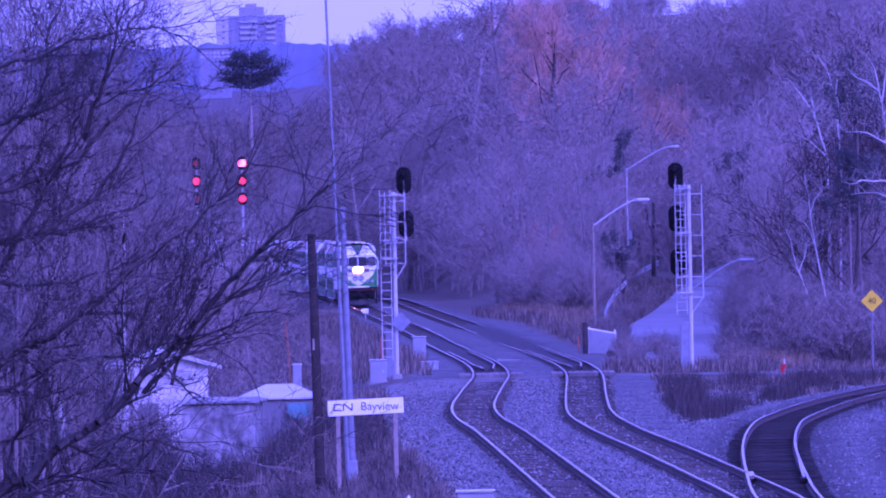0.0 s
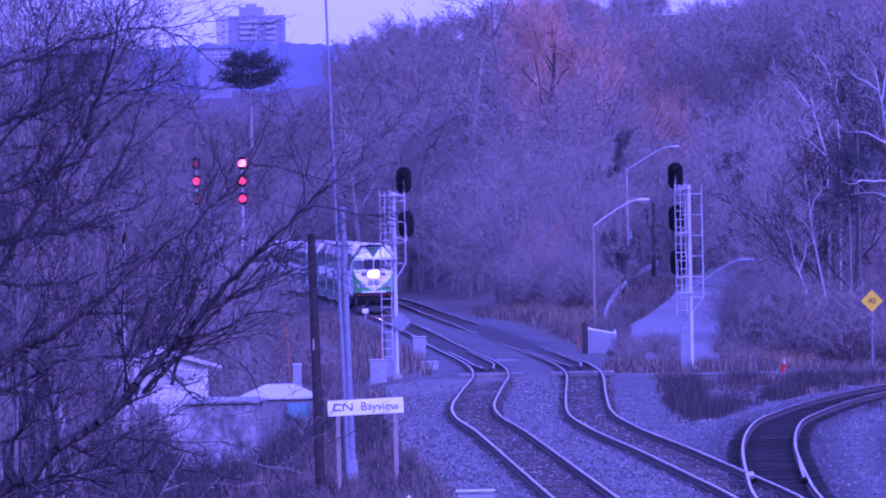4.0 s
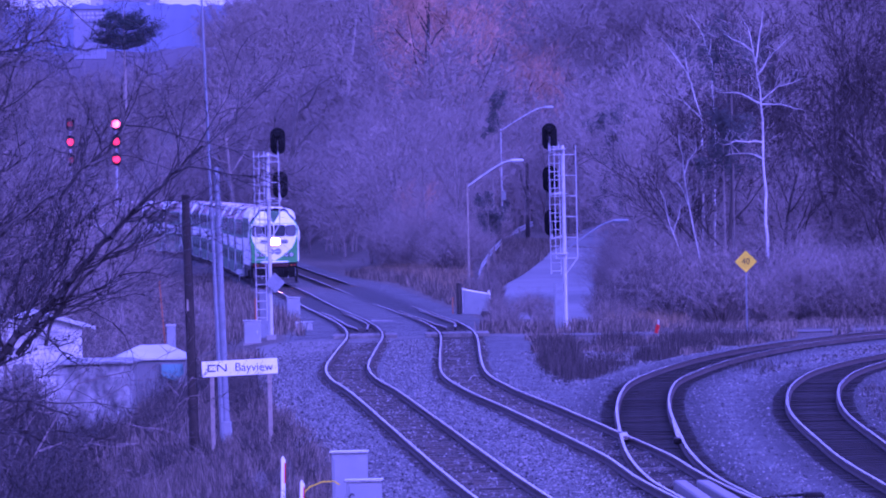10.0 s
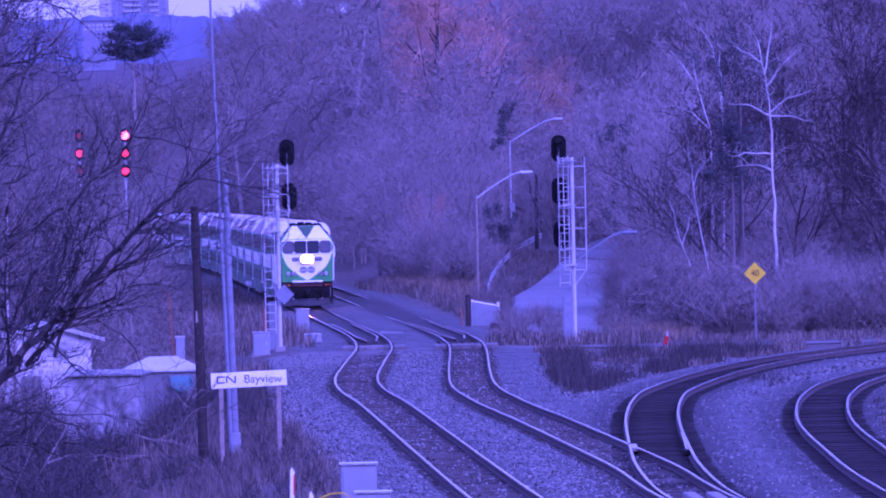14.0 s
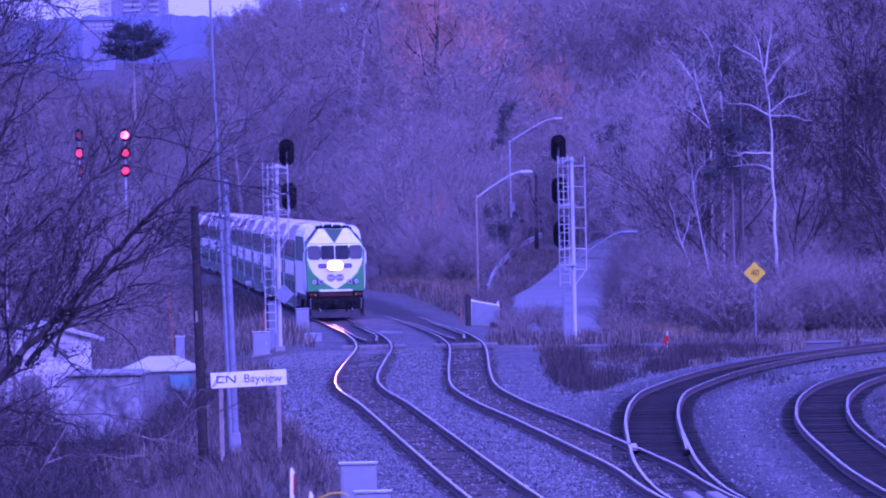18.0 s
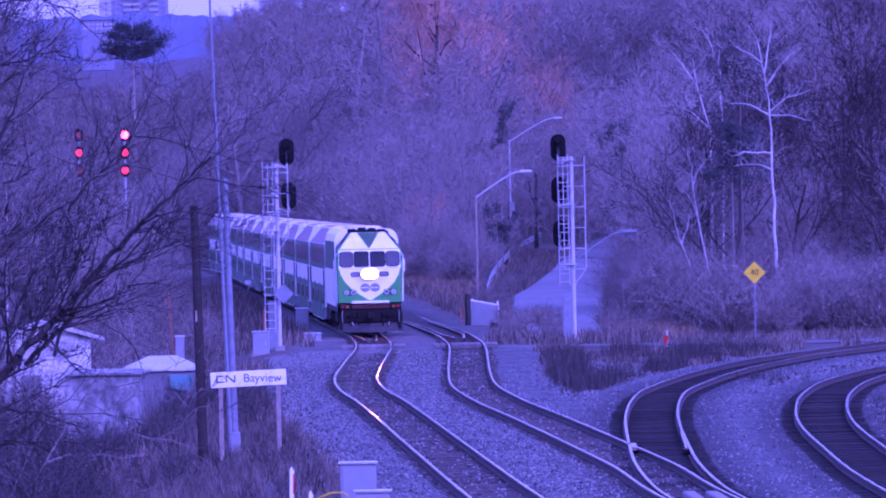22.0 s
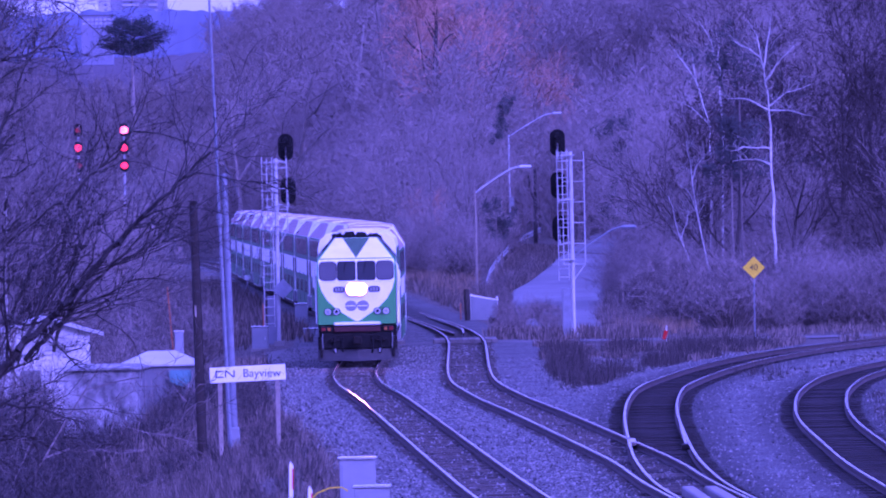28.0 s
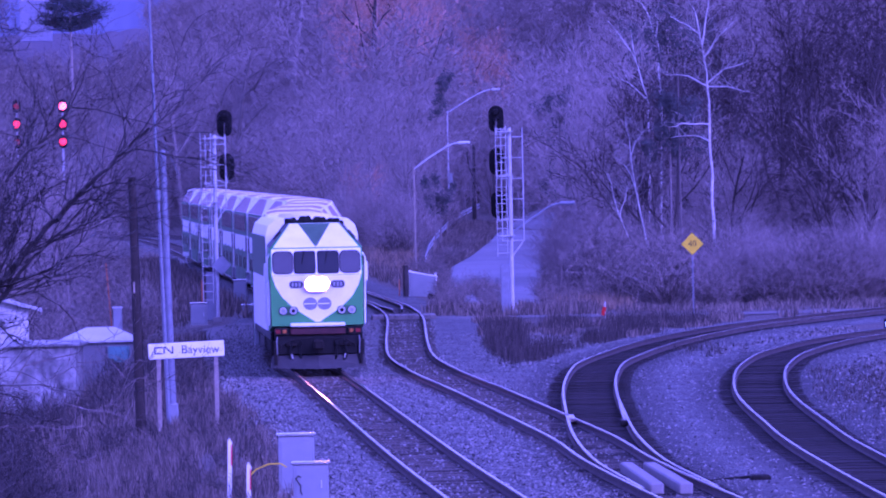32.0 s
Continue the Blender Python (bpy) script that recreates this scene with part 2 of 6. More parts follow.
# ---- building helpers ----
class Geo:
    """Gathers vertices and faces of one mesh."""

    def __init__(self):
        self.v, self.f = [], []

    def add(self, v, f):
        k = len(self.v)
        self.v += [tuple(p) for p in v]
        self.f += [[i + k for i in q] for q in f]
        return self

    def box(self, c, s, bevel=0.0, rz=0.0, rx=0.0, ry=0.0):
        bm = bmesh.new()
        bmesh.ops.create_cube(bm, size=1)
        bmesh.ops.scale(bm, vec=s, verts=bm.verts)
        if bevel:
            bmesh.ops.bevel(bm, geom=bm.edges[:], offset=bevel, segments=1, affect="EDGES")
        m = pose(*c, rx, ry, rz)
        bm.verts.index_update()
        self.add([m @ q.co for q in bm.verts], [[q.index for q in g.verts] for g in bm.faces])
        bm.free()
        return self

    def tube(self, a, b, r0, r1=None, n=8, cap=True):
        a, b = Vector(a), Vector(b)
        r1 = r0 if r1 is None else r1
        d = (b - a).normalized()
        u = d.orthogonal().normalized()
        w = d.cross(u)
        ring = [u * math.cos(2 * math.pi * i / n) + w * math.sin(2 * math.pi * i / n) for i in range(n)]
        f = [[i, (i + 1) % n, n + (i + 1) % n, n + i] for i in range(n)]
        if cap:
            f += [list(range(n))[::-1], list(range(n, 2 * n))]
        return self.add([a + q * r0 for q in ring] + [b + q * r1 for q in ring], f)

    def ribbon(self, a, b, r0, r1, turn):
        """A thin flat strip from a to b, turned about its length."""
        d = (b - a).normalized()
        u = d.orthogonal().normalized()
        w = u * math.cos(turn) + d.cross(u) * math.sin(turn)
        k = len(self.v)
        self.v += [tuple(a - w * r0), tuple(a + w * r0), tuple(b + w * r1), tuple(b - w * r1)]
        self.f.append([k, k + 1, k + 2, k + 3])
        return self

    def bent(self, pts, r, n=8):
        for a, b in zip(pts, pts[1:]):
            self.tube(a, b, r, r, n)
        return self

    def prism(self, outline, depth, m=None):
        """An outline in the xz plane (y = 0), thickened to y = -depth."""
        n = len(outline)
        v = [(x, 0, z) for x, z in outline] + [(x, -depth, z) for x, z in outline]
        f = [list(range(n)), list(range(n, 2 * n))[::-1]] + [[i, n + i, n + (i + 1) % n, (i + 1) % n] for i in range(n)]
        return self.add([m @ Vector(p) for p in v] if m else v, f)

    def mesh(self, name, *mats):
        me = bpy.data.meshes.new(name)
        me.from_pydata(self.v, [], self.f)
        for q in mats:
            me.materials.append(q)
        me.update()
        return me


def thing(name, m, label, category, group="", kind=""):
    ob = new(name)
    ob.empty_display_size = 0.2
    ob.matrix_world = m
    return tagged(ob, label, category, group, kind)


def part(name, geo, material, parent=None, label="", smooth=False):
    me = geo.mesh(name, material) if isinstance(geo, Geo) else geo
    if smooth:
        me.shade_smooth()
    ob = new(name, me)
    ob.parent = parent
    return tagged(ob, label)


def spline(points, step):
    """A smooth line through plan points, resampled at even steps: x, y and the way along it."""
    p = np.array(points, float)
    p = np.vstack([2 * p[0] - p[1], p, 2 * p[-1] - p[-2]])
    out = []
    for i in range(1, len(p) - 2):
        t = np.linspace(0, 1, 24, endpoint=False)[:, None]
        a, b, c, d = p[i - 1:i + 3]
        out.append(0.5 * (2 * b + (c - a) * t + (2 * a - 5 * b + 4 * c - d) * t ** 2 + (3 * b - a - 3 * c + d) * t ** 3))
    q = np.vstack(out + [p[-2:-1]])
    s = np.concatenate([[0], np.cumsum(np.hypot(*np.diff(q, axis=0).T))])
    g = np.arange(0, s[-1], step)
    q = np.column_stack([np.interp(g, s, q[:, 0]), np.interp(g, s, q[:, 1])])
    k = np.ones(7) / 7
    pad = np.vstack([np.repeat(q[:1], 3, 0), q, np.repeat(q[-1:], 3, 0)])
    q[3:-3] = np.column_stack([np.convolve(pad[:, j], k, "valid") for j in (0, 1)])[3:-3]
    d = np.gradient(q, axis=0)
    return q, d / np.hypot(*d.T)[:, None]


# ---- plan of the tracks, in metres ----
MAIN = [(14, -100), (9.5, 0), (5.2, 100), (3.1, 150), (1.30, 193), (0.38, 217.5), (-0.53, 243), (-1.96, 282.7), (-2.76, 301), (-3.17, 321), (-3.11, 350),
        (-3.0, 384), (-3.7, 415.4), (-5.37, 456), (-6.37, 480), (-8.2, 529), (-10.8, 590), (-13.0, 640), (-15.5, 698),
        (-18, 750), (-21, 800), (-26, 850), (-33, 900), (-44, 950), (-59, 1000), (-84, 1060), (-130, 1140)]
SECOND = [(18, -100), (13.5, 0), (9.3, 100), (7.2, 150), (5.3, 193), (4.75, 213), (3.92, 233), (2.83, 258), (2.0, 275), (1.58, 285), (1.0, 304), (0.9, 329),
          (0.99, 376), (0.74, 397), (0.17, 417), (-1.23, 450), (-3.2, 495), (-4.5, 529), (-6.9, 590), (-9.0, 640), (-11.4, 698),
          (-13.8, 750), (-16.8, 800), (-21.7, 851), (-28.8, 902), (-39.8, 954), (-54.8, 1005), (-80, 1064), (-126, 1144)]
BRANCH = [(7.0, 150), (5.75, 185), (5.37, 197), (5.28, 213), (5.44, 229), (5.9, 257), (6.6, 280), (7.45, 295), (9.85, 320), (12.8, 341), (15.9, 356), (21.2, 376),
          (29, 396), (40, 413), (56, 428), (80, 440)]
YARD = [(15.5, -100), (12.2, 100), (10.8, 150), (10.12, 199.4), (10.22, 225.5), (10.5, 247), (11.12, 265.4), (12.05, 283), (13.7, 302), (16.9, 323),
        (22.5, 345), (29.5, 362), (40, 377), (56, 391), (80, 403)]
LINES = [spline(p, 1.0) for p in (MAIN, SECOND, BRANCH, YARD)]
MAINLINE = spline(MAIN, 0.5)


# the lane that climbs from the crossing into the woods
ROAD_Y = [300, 396, 447, 523, 576, 639, 705, 775, 900]
ROAD_X = [5.0, 5.2, 5.6, 6.7, 8.45, 10.25, 12.15, 14.3, 18.0]
ROAD_Z = [-0.2, -0.2, -0.06, 0.21, 0.43, 0.85, 1.3, 1.86, 3.0]
ROAD_W = [4.2, 4.2, 5.0, 5.9, 5.1, 4.5, 3.5, 2.5, 2.5]


def main_x(y):
    return np.interp(y, MAINLINE[0][:, 1], MAINLINE[0][:, 0])


def smooth01(t):
    t = np.clip(t, 0, 1)
    return t * t * (3 - 2 * t)


def ground_z(x, y):
    """Height of the bare ground: the bed of the tracks, low ground beside it, the wooded hill behind."""
    u = x - main_x(y)
    bed = -0.22
    low = bed - 2.1 * smooth01((-3.6 - u) / 9) * smooth01((y - 120) / 90) + 0.030 * np.clip(y - 1050, 0, np.interp(x / np.maximum(y, 1), (-0.032, -0.026, -0.008), (1000, 1200, 1900))) * np.maximum(smooth01((-3 - u) / 10), smooth01((y - 1130) / 150))
    rise = 0.030 * np.clip(y - 420, 0, 140) + 0.030 * np.clip(y - 560, 0, 330)
    rise = rise * (1 + 0.45 * smooth01((x / np.maximum(y, 1) - 0.004) / 0.03))
    hill = rise * smooth01((u - 9.5) / 14) * (1 - smooth01((y - 700) / 200) * np.maximum(smooth01((-0.012 - x / np.maximum(y, 1)) / 0.02), 0.33 * smooth01((-0.004 - x / np.maximum(y, 1)) / 0.006)))
    gap = x - np.interp(y, ROAD_Y, ROAD_X)
    near_road = 1 - smooth01((np.maximum(gap, -gap - 3.5) - 3.6) / 9)
    hill = hill + (np.interp(y, ROAD_Y, ROAD_Z) + 0.2 - hill) * near_road * smooth01((900 - y) / 60) * smooth01((y - 385) / 20)
    bump = 0.35 * np.sin(x * 0.31 + y * 0.05) * np.sin(y * 0.043 + x * 0.11) * smooth01((np.abs(u - 3) - 9) / 10)
    return low + hill + bump * smooth01((y - 400) / 60)


def gravel_mask(x, y, which=(0, 1, 2, 3)):
    """Distance to the nearest of the tracks named."""
    w = np.full(x.shape, 9e9)
    for q, _ in [LINES[k] for k in which]:
        for yy in np.unique(y):
            row = y == yy
            near = np.abs(q[:, 1] - yy) < 14
            if near.any():
                c = q[near]
                d = np.hypot(x[row][:, None] - c[:, 0], yy - c[:, 1]).min(1)
                w[row] = np.minimum(w[row], d)
    return w


def build_ground():
    xs = np.concatenate([-np.geomspace(2500, 62, 22), np.arange(-60, -14, 1.5), np.arange(-14, 24, 0.3), np.arange(24, 60.1, 1.5), np.geomspace(62, 2500, 22)])
    ys = np.concatenate([np.linspace(-400, 160, 15), np.arange(166, 460, 2.0), np.arange(460, 1000, 6.0), np.geomspace(1000, 4980, 40)])
    gx, gy = np.meshgrid(xs, ys)
    gz = ground_z(gx, gy)
    dist = gravel_mask(gx.ravel(), gy.ravel())
    curve = gravel_mask(gx.ravel(), gy.ravel(), (2, 3))
    far = smooth01((gy.ravel() - 395) / 20)
    mask = 1 - smooth01((dist - 2.6 + 0.8 * far) / (1.8 - 0.7 * far))
    # Dirt between rails; on the curves a wider band takes in rail shadow.
    soil_shade = np.maximum((0.55 + 0.35 * far) * (1 - smooth01((dist - 0.45 - 0.4 * far) / 0.5)), 1.0 * (1 - smooth01((curve - 1.3) / 1.2)))
    yard = gx.ravel() - np.interp(gy.ravel(), LINES[3][0][:, 1], LINES[3][0][:, 0])
    soil_shade = np.maximum(soil_shade, 0.9 * smooth01((yard - 0.5) / 0.8) * (1 - smooth01((yard - 9) / 4)) * smooth01((292 + 9 * np.sin(gx.ravel() * 1.3) - gy.ravel()) / 22))
    shape = gz.ravel()
    shape += np.where(dist < 6, 0.045 * smooth01((dist - 0.85) / 0.35) * (1 - smooth01((dist - 2.2) / 1.2)), 0)
    nx = len(xs)
    v = np.column_stack([gx.ravel(), gy.ravel(), shape])
    f = [(j * nx + i, j * nx + i + 1, (j + 1) * nx + i + 1, (j + 1) * nx + i) for j in range(len(ys) - 1) for i in range(nx - 1)]
    me = bpy.data.meshes.new("ground")
    me.from_pydata(v.tolist(), [], f)
    me.materials.append(GROUND)
    a = me.attributes.new("gravel", "FLOAT", "POINT")
    a.data.foreach_set("value", mask.astype(np.float32))
    a = me.attributes.new("soiled_shaded", "FLOAT", "POINT")
    a.data.foreach_set("value", soil_shade.astype(np.float32))
    me.shade_smooth()
    tagged(new("ground", me), "grey crushed-stone bed, dead grass and leaf litter under trees", "ground", kind="structure")


build_ground()

# ---- rails and ties ----
PROFILE = [(-0.036, 0.0), (0.036, 0.0), (0.036, -0.035), (0.010, -0.05), (0.010, -0.14), (0.07, -0.155), (0.07, -0.17), (-0.07, -0.17), (-0.07, -0.155), (-0.010, -0.14), (-0.010, -0.05), (-0.036, -0.035)]


def swept_rail(q, d, off, z=0.0):
    n = len(PROFILE)
    side = np.column_stack([d[:, 1], -d[:, 0]])
    g = Geo()
    v = [(p[0] + s[0] * (off + a), p[1] + s[1] * (off + a), z + b) for p, s in zip(q, side) for a, b in PROFILE]
    f = [[k * n + i, k * n + (i + 1) % n, (k + 1) * n + (i + 1) % n, (k + 1) * n + i] for k in range(len(q) - 1) for i in range(n)]
    g.add(v, f)
    me = g.mesh("rail", RAIL, RUST)
    for p in me.polygons:
        p.material_index = 0 if p.index % n in (0, 1, n - 1) else 1
    return me


# Oily ties, coloured darker still for the shade between the curved rails.
OILYSHADE = mat("oily_shaded_tie", (0.020, 0.017, 0.015), 0.85, 0, 0.4, 3, 0.4, 30, each=0.3, spec=0.15)
TIE_MESH = Geo().box((0, 0, -0.235), (2.1, 0.23, 0.13), 0.012).mesh("tie", TIE)
DARK_TIE_MESH = Geo().box((0, 0, -0.235), (2.4, 0.25, 0.14), 0.012).mesh("tie", OILYSHADE)


def build_track(name, line, y0, y1, near0, near1, label, tie_mesh=TIE_MESH, tie_mat=TIE):
    q, d = line
    keep = (q[:, 1] > y0) & (q[:, 1] < y1)
    q, d = q[keep], d[keep]
    root = thing(name, Matrix(), label, "railway track", "tracks", "structure")
    part("rail", swept_rail(q, d, -0.753), RAIL, root)
    part("rail", swept_rail(q, d, 0.753), RAIL, root)
    s = np.arange(0, len(q) - 1, 0.56)
    far = Geo()
    rng = random.Random(name)
    count = 0
    for k in s:
        i = int(k)
        p, w = q[i] + (q[i + 1] - q[i]) * (k - i), d[i]
        m = pose(p[0] + rng.uniform(-.03, .03), p[1], rng.uniform(-.02, .012), 0, 0, math.degrees(math.atan2(w[1], w[0])) - 90 + rng.uniform(-1.2, 1.2))
        if near0 < p[1] < near1 and count < 300:
            o = new("tie", tie_mesh)
            o.parent, o.matrix_local = root, m
            count += 1
        elif p[1] > 150:
            far.add([m @ x.co for x in tie_mesh.vertices], [list(x.vertices) for x in tie_mesh.polygons])
    if far.v:
        tagged(part("far_ties", far, tie_mat, root), kind="stuff")
    return root


TRACK_MAIN = build_track("track_1", LINES[0], -60, 1130, 192, 355, "main line of worn steel rails on dark ties")
TRACK_SECOND = build_track("track_2", LINES[1], -60, 1130, 192, 355, "second main line of worn steel rails on dark ties")
TRACK_BRANCH = build_track("track_3", LINES[2], 179, 436, 199, 340, "curving branch line leaving the main line", DARK_TIE_MESH, OILYSHADE)
TRACK_YARD = build_track("track_4", LINES[3], -60, 400, 192, 335, "curving outer line with dark ballast", DARK_TIE_MESH, OILYSHADE)


def build_stones():
    """Loose crushed stone beside and between the nearer rails."""
    rng = np.random.default_rng(3)
    n = 105000
    y = 178 + 200 * rng.random(n) ** 1.3
    x = main_x(y) - 3.6 + np.where(rng.random(n) < 0.5, 8.8, np.where(y < 350, 25.0, 8.8)) * rng.random(n)
    d = np.full(n, 9.0)
    for q, _ in LINES:
        near = np.abs(np.interp(y, q[:, 1], q[:, 0]) - x)
        inside = (y > q[0, 1]) & (y < q[-1, 1])
        d = np.where(inside, np.minimum(d, near), d)
    keep = (np.abs(d - 0.753) > 0.12) & ((d > 1.25) | ((rng.random(n) < 0.25) & (x - main_x(y) < 5.3)))
    x, y = x[keep], y[keep]
    n = len(x)
    r = rng.uniform(0.020, 0.055, n)
    unit = np.array([(1, 0, 0), (0, 1, 0), (-1, 0, 0), (0, -1, 0), (0, 0, 1), (0, 0, -1)], float)
    z = ground_z(x, y) + 0.03
    v = np.stack([x, y, z], 1)[:, None, :] + unit[None] * (r[:, None, None] * rng.uniform(0.6, 1.2, (n, 6, 1))) + rng.normal(0, 0.012, (n, 6, 3))
    tri = np.array([(0, 1, 4), (1, 2, 4), (2, 3, 4), (3, 0, 4), (1, 0, 5), (2, 1, 5), (3, 2, 5), (0, 3, 5)])
    f = (tri[None] + 6 * np.arange(n)[:, None, None]).reshape(-1, 3)
    me = bpy.data.meshes.new("ballast_stones")
    me.from_pydata(v.reshape(-1, 3).tolist(), [], f.tolist())
    m = bpy.data.materials.new("ballast_stone")
    m.use_nodes = True
    t = m.node_tree
    geo, ramp = t.nodes.new("ShaderNodeNewGeometry"), t.nodes.new("ShaderNodeValToRGB")
    ramp.color_ramp.elements[0].color, ramp.color_ramp.elements[1].color = (0.018, 0.017, 0.016, 1), (0.275, 0.263, 0.25, 1)
    ramp.color_ramp.elements[0].position, ramp.color_ramp.elements[1].position = 0.1, 1.0
    t.links.new(geo.outputs["Random Per Island"], ramp.inputs[0])
    t.links.new(ramp.outputs[0], t.nodes["Principled BSDF"].inputs["Base Color"])
    t.nodes["Principled BSDF"].inputs["Roughness"].default_value = 0.85
    me.materials.append(m)
    tagged(new("ballast_stones", me), "loose grey crushed ballast stones", "ballast", kind="stuff")


build_stones()


# ---- the train ----
def plate(outline, y, tilt=0.0, z0=0.0, depth=0.012):
    """A flat panel that faces forward (+y), leaning back by tilt degrees about its height z0."""
    return Geo().prism([(x, z - z0) for x, z in outline], depth, pose(0, y, z0, tilt, 0, 0))


def rounded(x0, x1, z0, z1, r, n=4):
    pts = []
    for cx, cz, a in ((x1 - r, z0 + r, -90), (x1 - r, z1 - r, 0), (x0 + r, z1 - r, 90), (x0 + r, z0 + r, 180)):
        pts += [(cx + r * math.cos(radians(a + 90 * i / n)), cz + r * math.sin(radians(a + 90 * i / n))) for i in range(n + 1)]
    return pts


def loft(sections):
    """Joins cross-sections, lists of points of equal length, into one closed skin."""
    n = len(sections[0])
    g = Geo()
    f = [[k * n + i, k * n + (i + 1) % n, (k + 1) * n + (i + 1) % n, (k + 1) * n + i] for k in range(len(sections) - 1) for i in range(n)]
    f += [list(range(n))[::-1], [(len(sections) - 1) * n + i for i in range(n)]]
    return g.add([p for s in sections for p in s], f)


def wheelset(parent, y):
    g = Geo()
    for sx in (-1, 1):
        g.tube((sx * 0.68, y, 0.5), (sx * 0.82, y, 0.5), 0.5, 0.5, 20)
    g.tube((-0.7, y, 0.5), (0.7, y, 0.5), 0.09, 0.09, 8)
    part("wheelset", g, UNDER, parent)


def build_locomotive():
    root = thing("locomotive", Matrix(), "green and white passenger diesel locomotive with lit headlight", "locomotive")
    # nose at y = 0, body runs back to y = -20.2; z is height over the rails

    def section(y, half, top, mid, base=1.25):
        return [(-half, y, base), (half, y, base), (half, y, mid), (half * 0.66, y, top), (-half * 0.66, y, top), (-half, y, mid)]
    def hood_section(y):
        return [(-1.49, y, 1.25), (1.49, y, 1.25), (1.49, y, 4.30), (1.40, y, 4.62), (1.16, y, 4.82), (-1.16, y, 4.82), (-1.40, y, 4.62), (-1.49, y, 4.30)]
    hood = loft([hood_section(-20.2), hood_section(-4.2)])
    part("hood", hood, WHITE, root, "white engine hood")
    part("hood_front", Geo().prism([(-1.36, 1.4), (1.36, 1.4), (1.36, 4.30), (1.26, 4.56), (1.05, 4.70), (-1.05, 4.70), (-1.26, 4.56), (-1.36, 4.30)], 0.02, pose(0, -4.165, 0)), WHITE, root, "white front of the hood behind the cab")
    part("cab_roof", loft([section(-4.18, 1.40, 4.50, 4.0), section(-2.58, 1.46, 4.66, 3.98)]), SHOULDER, root, "dark cab roof")
    for k in range(22):
        h = (0.10, 0.17, 0.12, 0.22, 0.14, 0.07)[k % 6] * (1 - abs(k - 13) / 22)
        c = (-0.86 + 0.078 * k, -2.45 - 0.09 * (k * 5 % 7), 4.66 + h / 2)
        if k % 3:
            part("roof_horn", Geo().tube((c[0], c[1], 4.6), (c[0], c[1], 4.66 + h), 0.06, 0.05, 8).tube((c[0], c[1] - 0.15, 4.68 + h), (c[0], c[1] + 0.2, 4.68 + h), 0.04, 0.09, 8), BLACK, root)
        else:
            part("roof_box", Geo().box(c, (0.22, 0.26, 0.12 + h), 0.04, rz=11 * k), BLACK, root)
    nose = Geo()
    L = [(-1.46, 0, 1.46), (1.46, 0, 1.46), (1.48, -0.12, 3.06), (1.46, -0.48, 3.92), (0.80, -1.75, 4.68), (-0.80, -1.75, 4.68), (-1.46, -0.48, 3.92), (-1.48, -0.12, 3.06)]
    B = [(-1.49, -2.6, 1.25), (1.49, -2.6, 1.25), (1.49, -2.6, 3.06), (1.49, -2.6, 4.0), (0.86, -2.6, 4.70), (-0.86, -2.6, 4.70), (-1.49, -2.6, 4.0), (-1.49, -2.6, 3.06)]
    nose.add(L + B, [[0, 1, 2, 7], [7, 2, 3, 6], [6, 3, 4, 5], [1, 9, 10, 2], [2, 10, 11, 3], [3, 11, 12, 4], [4, 12, 13, 5], [5, 13, 14, 6], [6, 14, 15, 7], [7, 15, 8, 0], [0, 8, 9, 1], [8, 15, 14, 13, 12, 11, 10, 9]])
    part("nose", nose, GREEN, root, "green cab nose")
    a1 = -math.degrees(math.atan2(0.12, 1.68))
    a2 = -math.degrees(math.atan2(0.36, 0.86))
    a3 = -math.degrees(math.atan2(1.27, 0.76))
    tilt1, tilt2, tilt3 = -a1, -a2, -a3
    shield = [(-1.42, 3.05), (-1.33, 2.75), (-1.12, 2.38), (-0.75, 2.02), (-0.06, 1.57), (0.06, 1.57), (0.75, 2.02), (1.12, 2.38), (1.33, 2.75), (1.42, 3.05)]
    part("nose_shield", plate(shield, 0.014, tilt1, 1.38), WHITE, root, "white heart-shaped nose panel")
    band = plate([(-1.43, 3.06), (1.43, 3.06), (1.42, 3.97), (-1.42, 3.97)], -0.105, tilt2, 3.06)
    part("window_band", band, WHITE, root)
    brow = plate([(-1.36, 3.94), (1.36, 3.94), (0.78, 5.40), (-0.78, 5.40)], -0.465, tilt3, 3.94, 0.012)
    part("brow", brow, WHITE, root, "white sloping brow over the windscreen")
    for s in (-1, 1):
        cheek = Geo().add([(s * 1.475, -0.50, 3.935), (s * 0.815, -1.76, 4.69), (s * 0.875, -2.6, 4.71), (s * 1.505, -2.6, 4.01)], [[0, 1, 2, 3] if s < 0 else [3, 2, 1, 0]])
        slope = part("roof_cheek", cheek, SHOULDER, root, "dark slope beside the brow")
        for k in (0.35, 0.62):
            p, q = Vector((s * 1.475, -1.2 - k, 3.98)), Vector((s * 0.85, -1.5 - k, 4.70))
            part("vent_slot", Geo().tube(p.lerp(q, 0.3), p.lerp(q, 0.62), 0.05, 0.05, 6), BLACK, slope)
    part("brow_wedge", plate([(-0.03, 4.02), (0.03, 4.02), (0.50, 5.39), (-0.50, 5.39)], -0.447, tilt3, 3.94), WEDGE, root, "green wedge over the windscreen")
    for x0, x1 in ((-1.38, -0.76), (-0.69, -0.05), (0.05, 0.69), (0.76, 1.38)):
        m = 0.03
        part("pane_gasket", plate(rounded(x0 - m, x1 + m, 3.13 - m, 3.86 + m, 0.18 if abs(x0 + x1) > 1 else 0.09), -0.093, tilt2, 3.06), BLACK, root, "black rubber gasket")
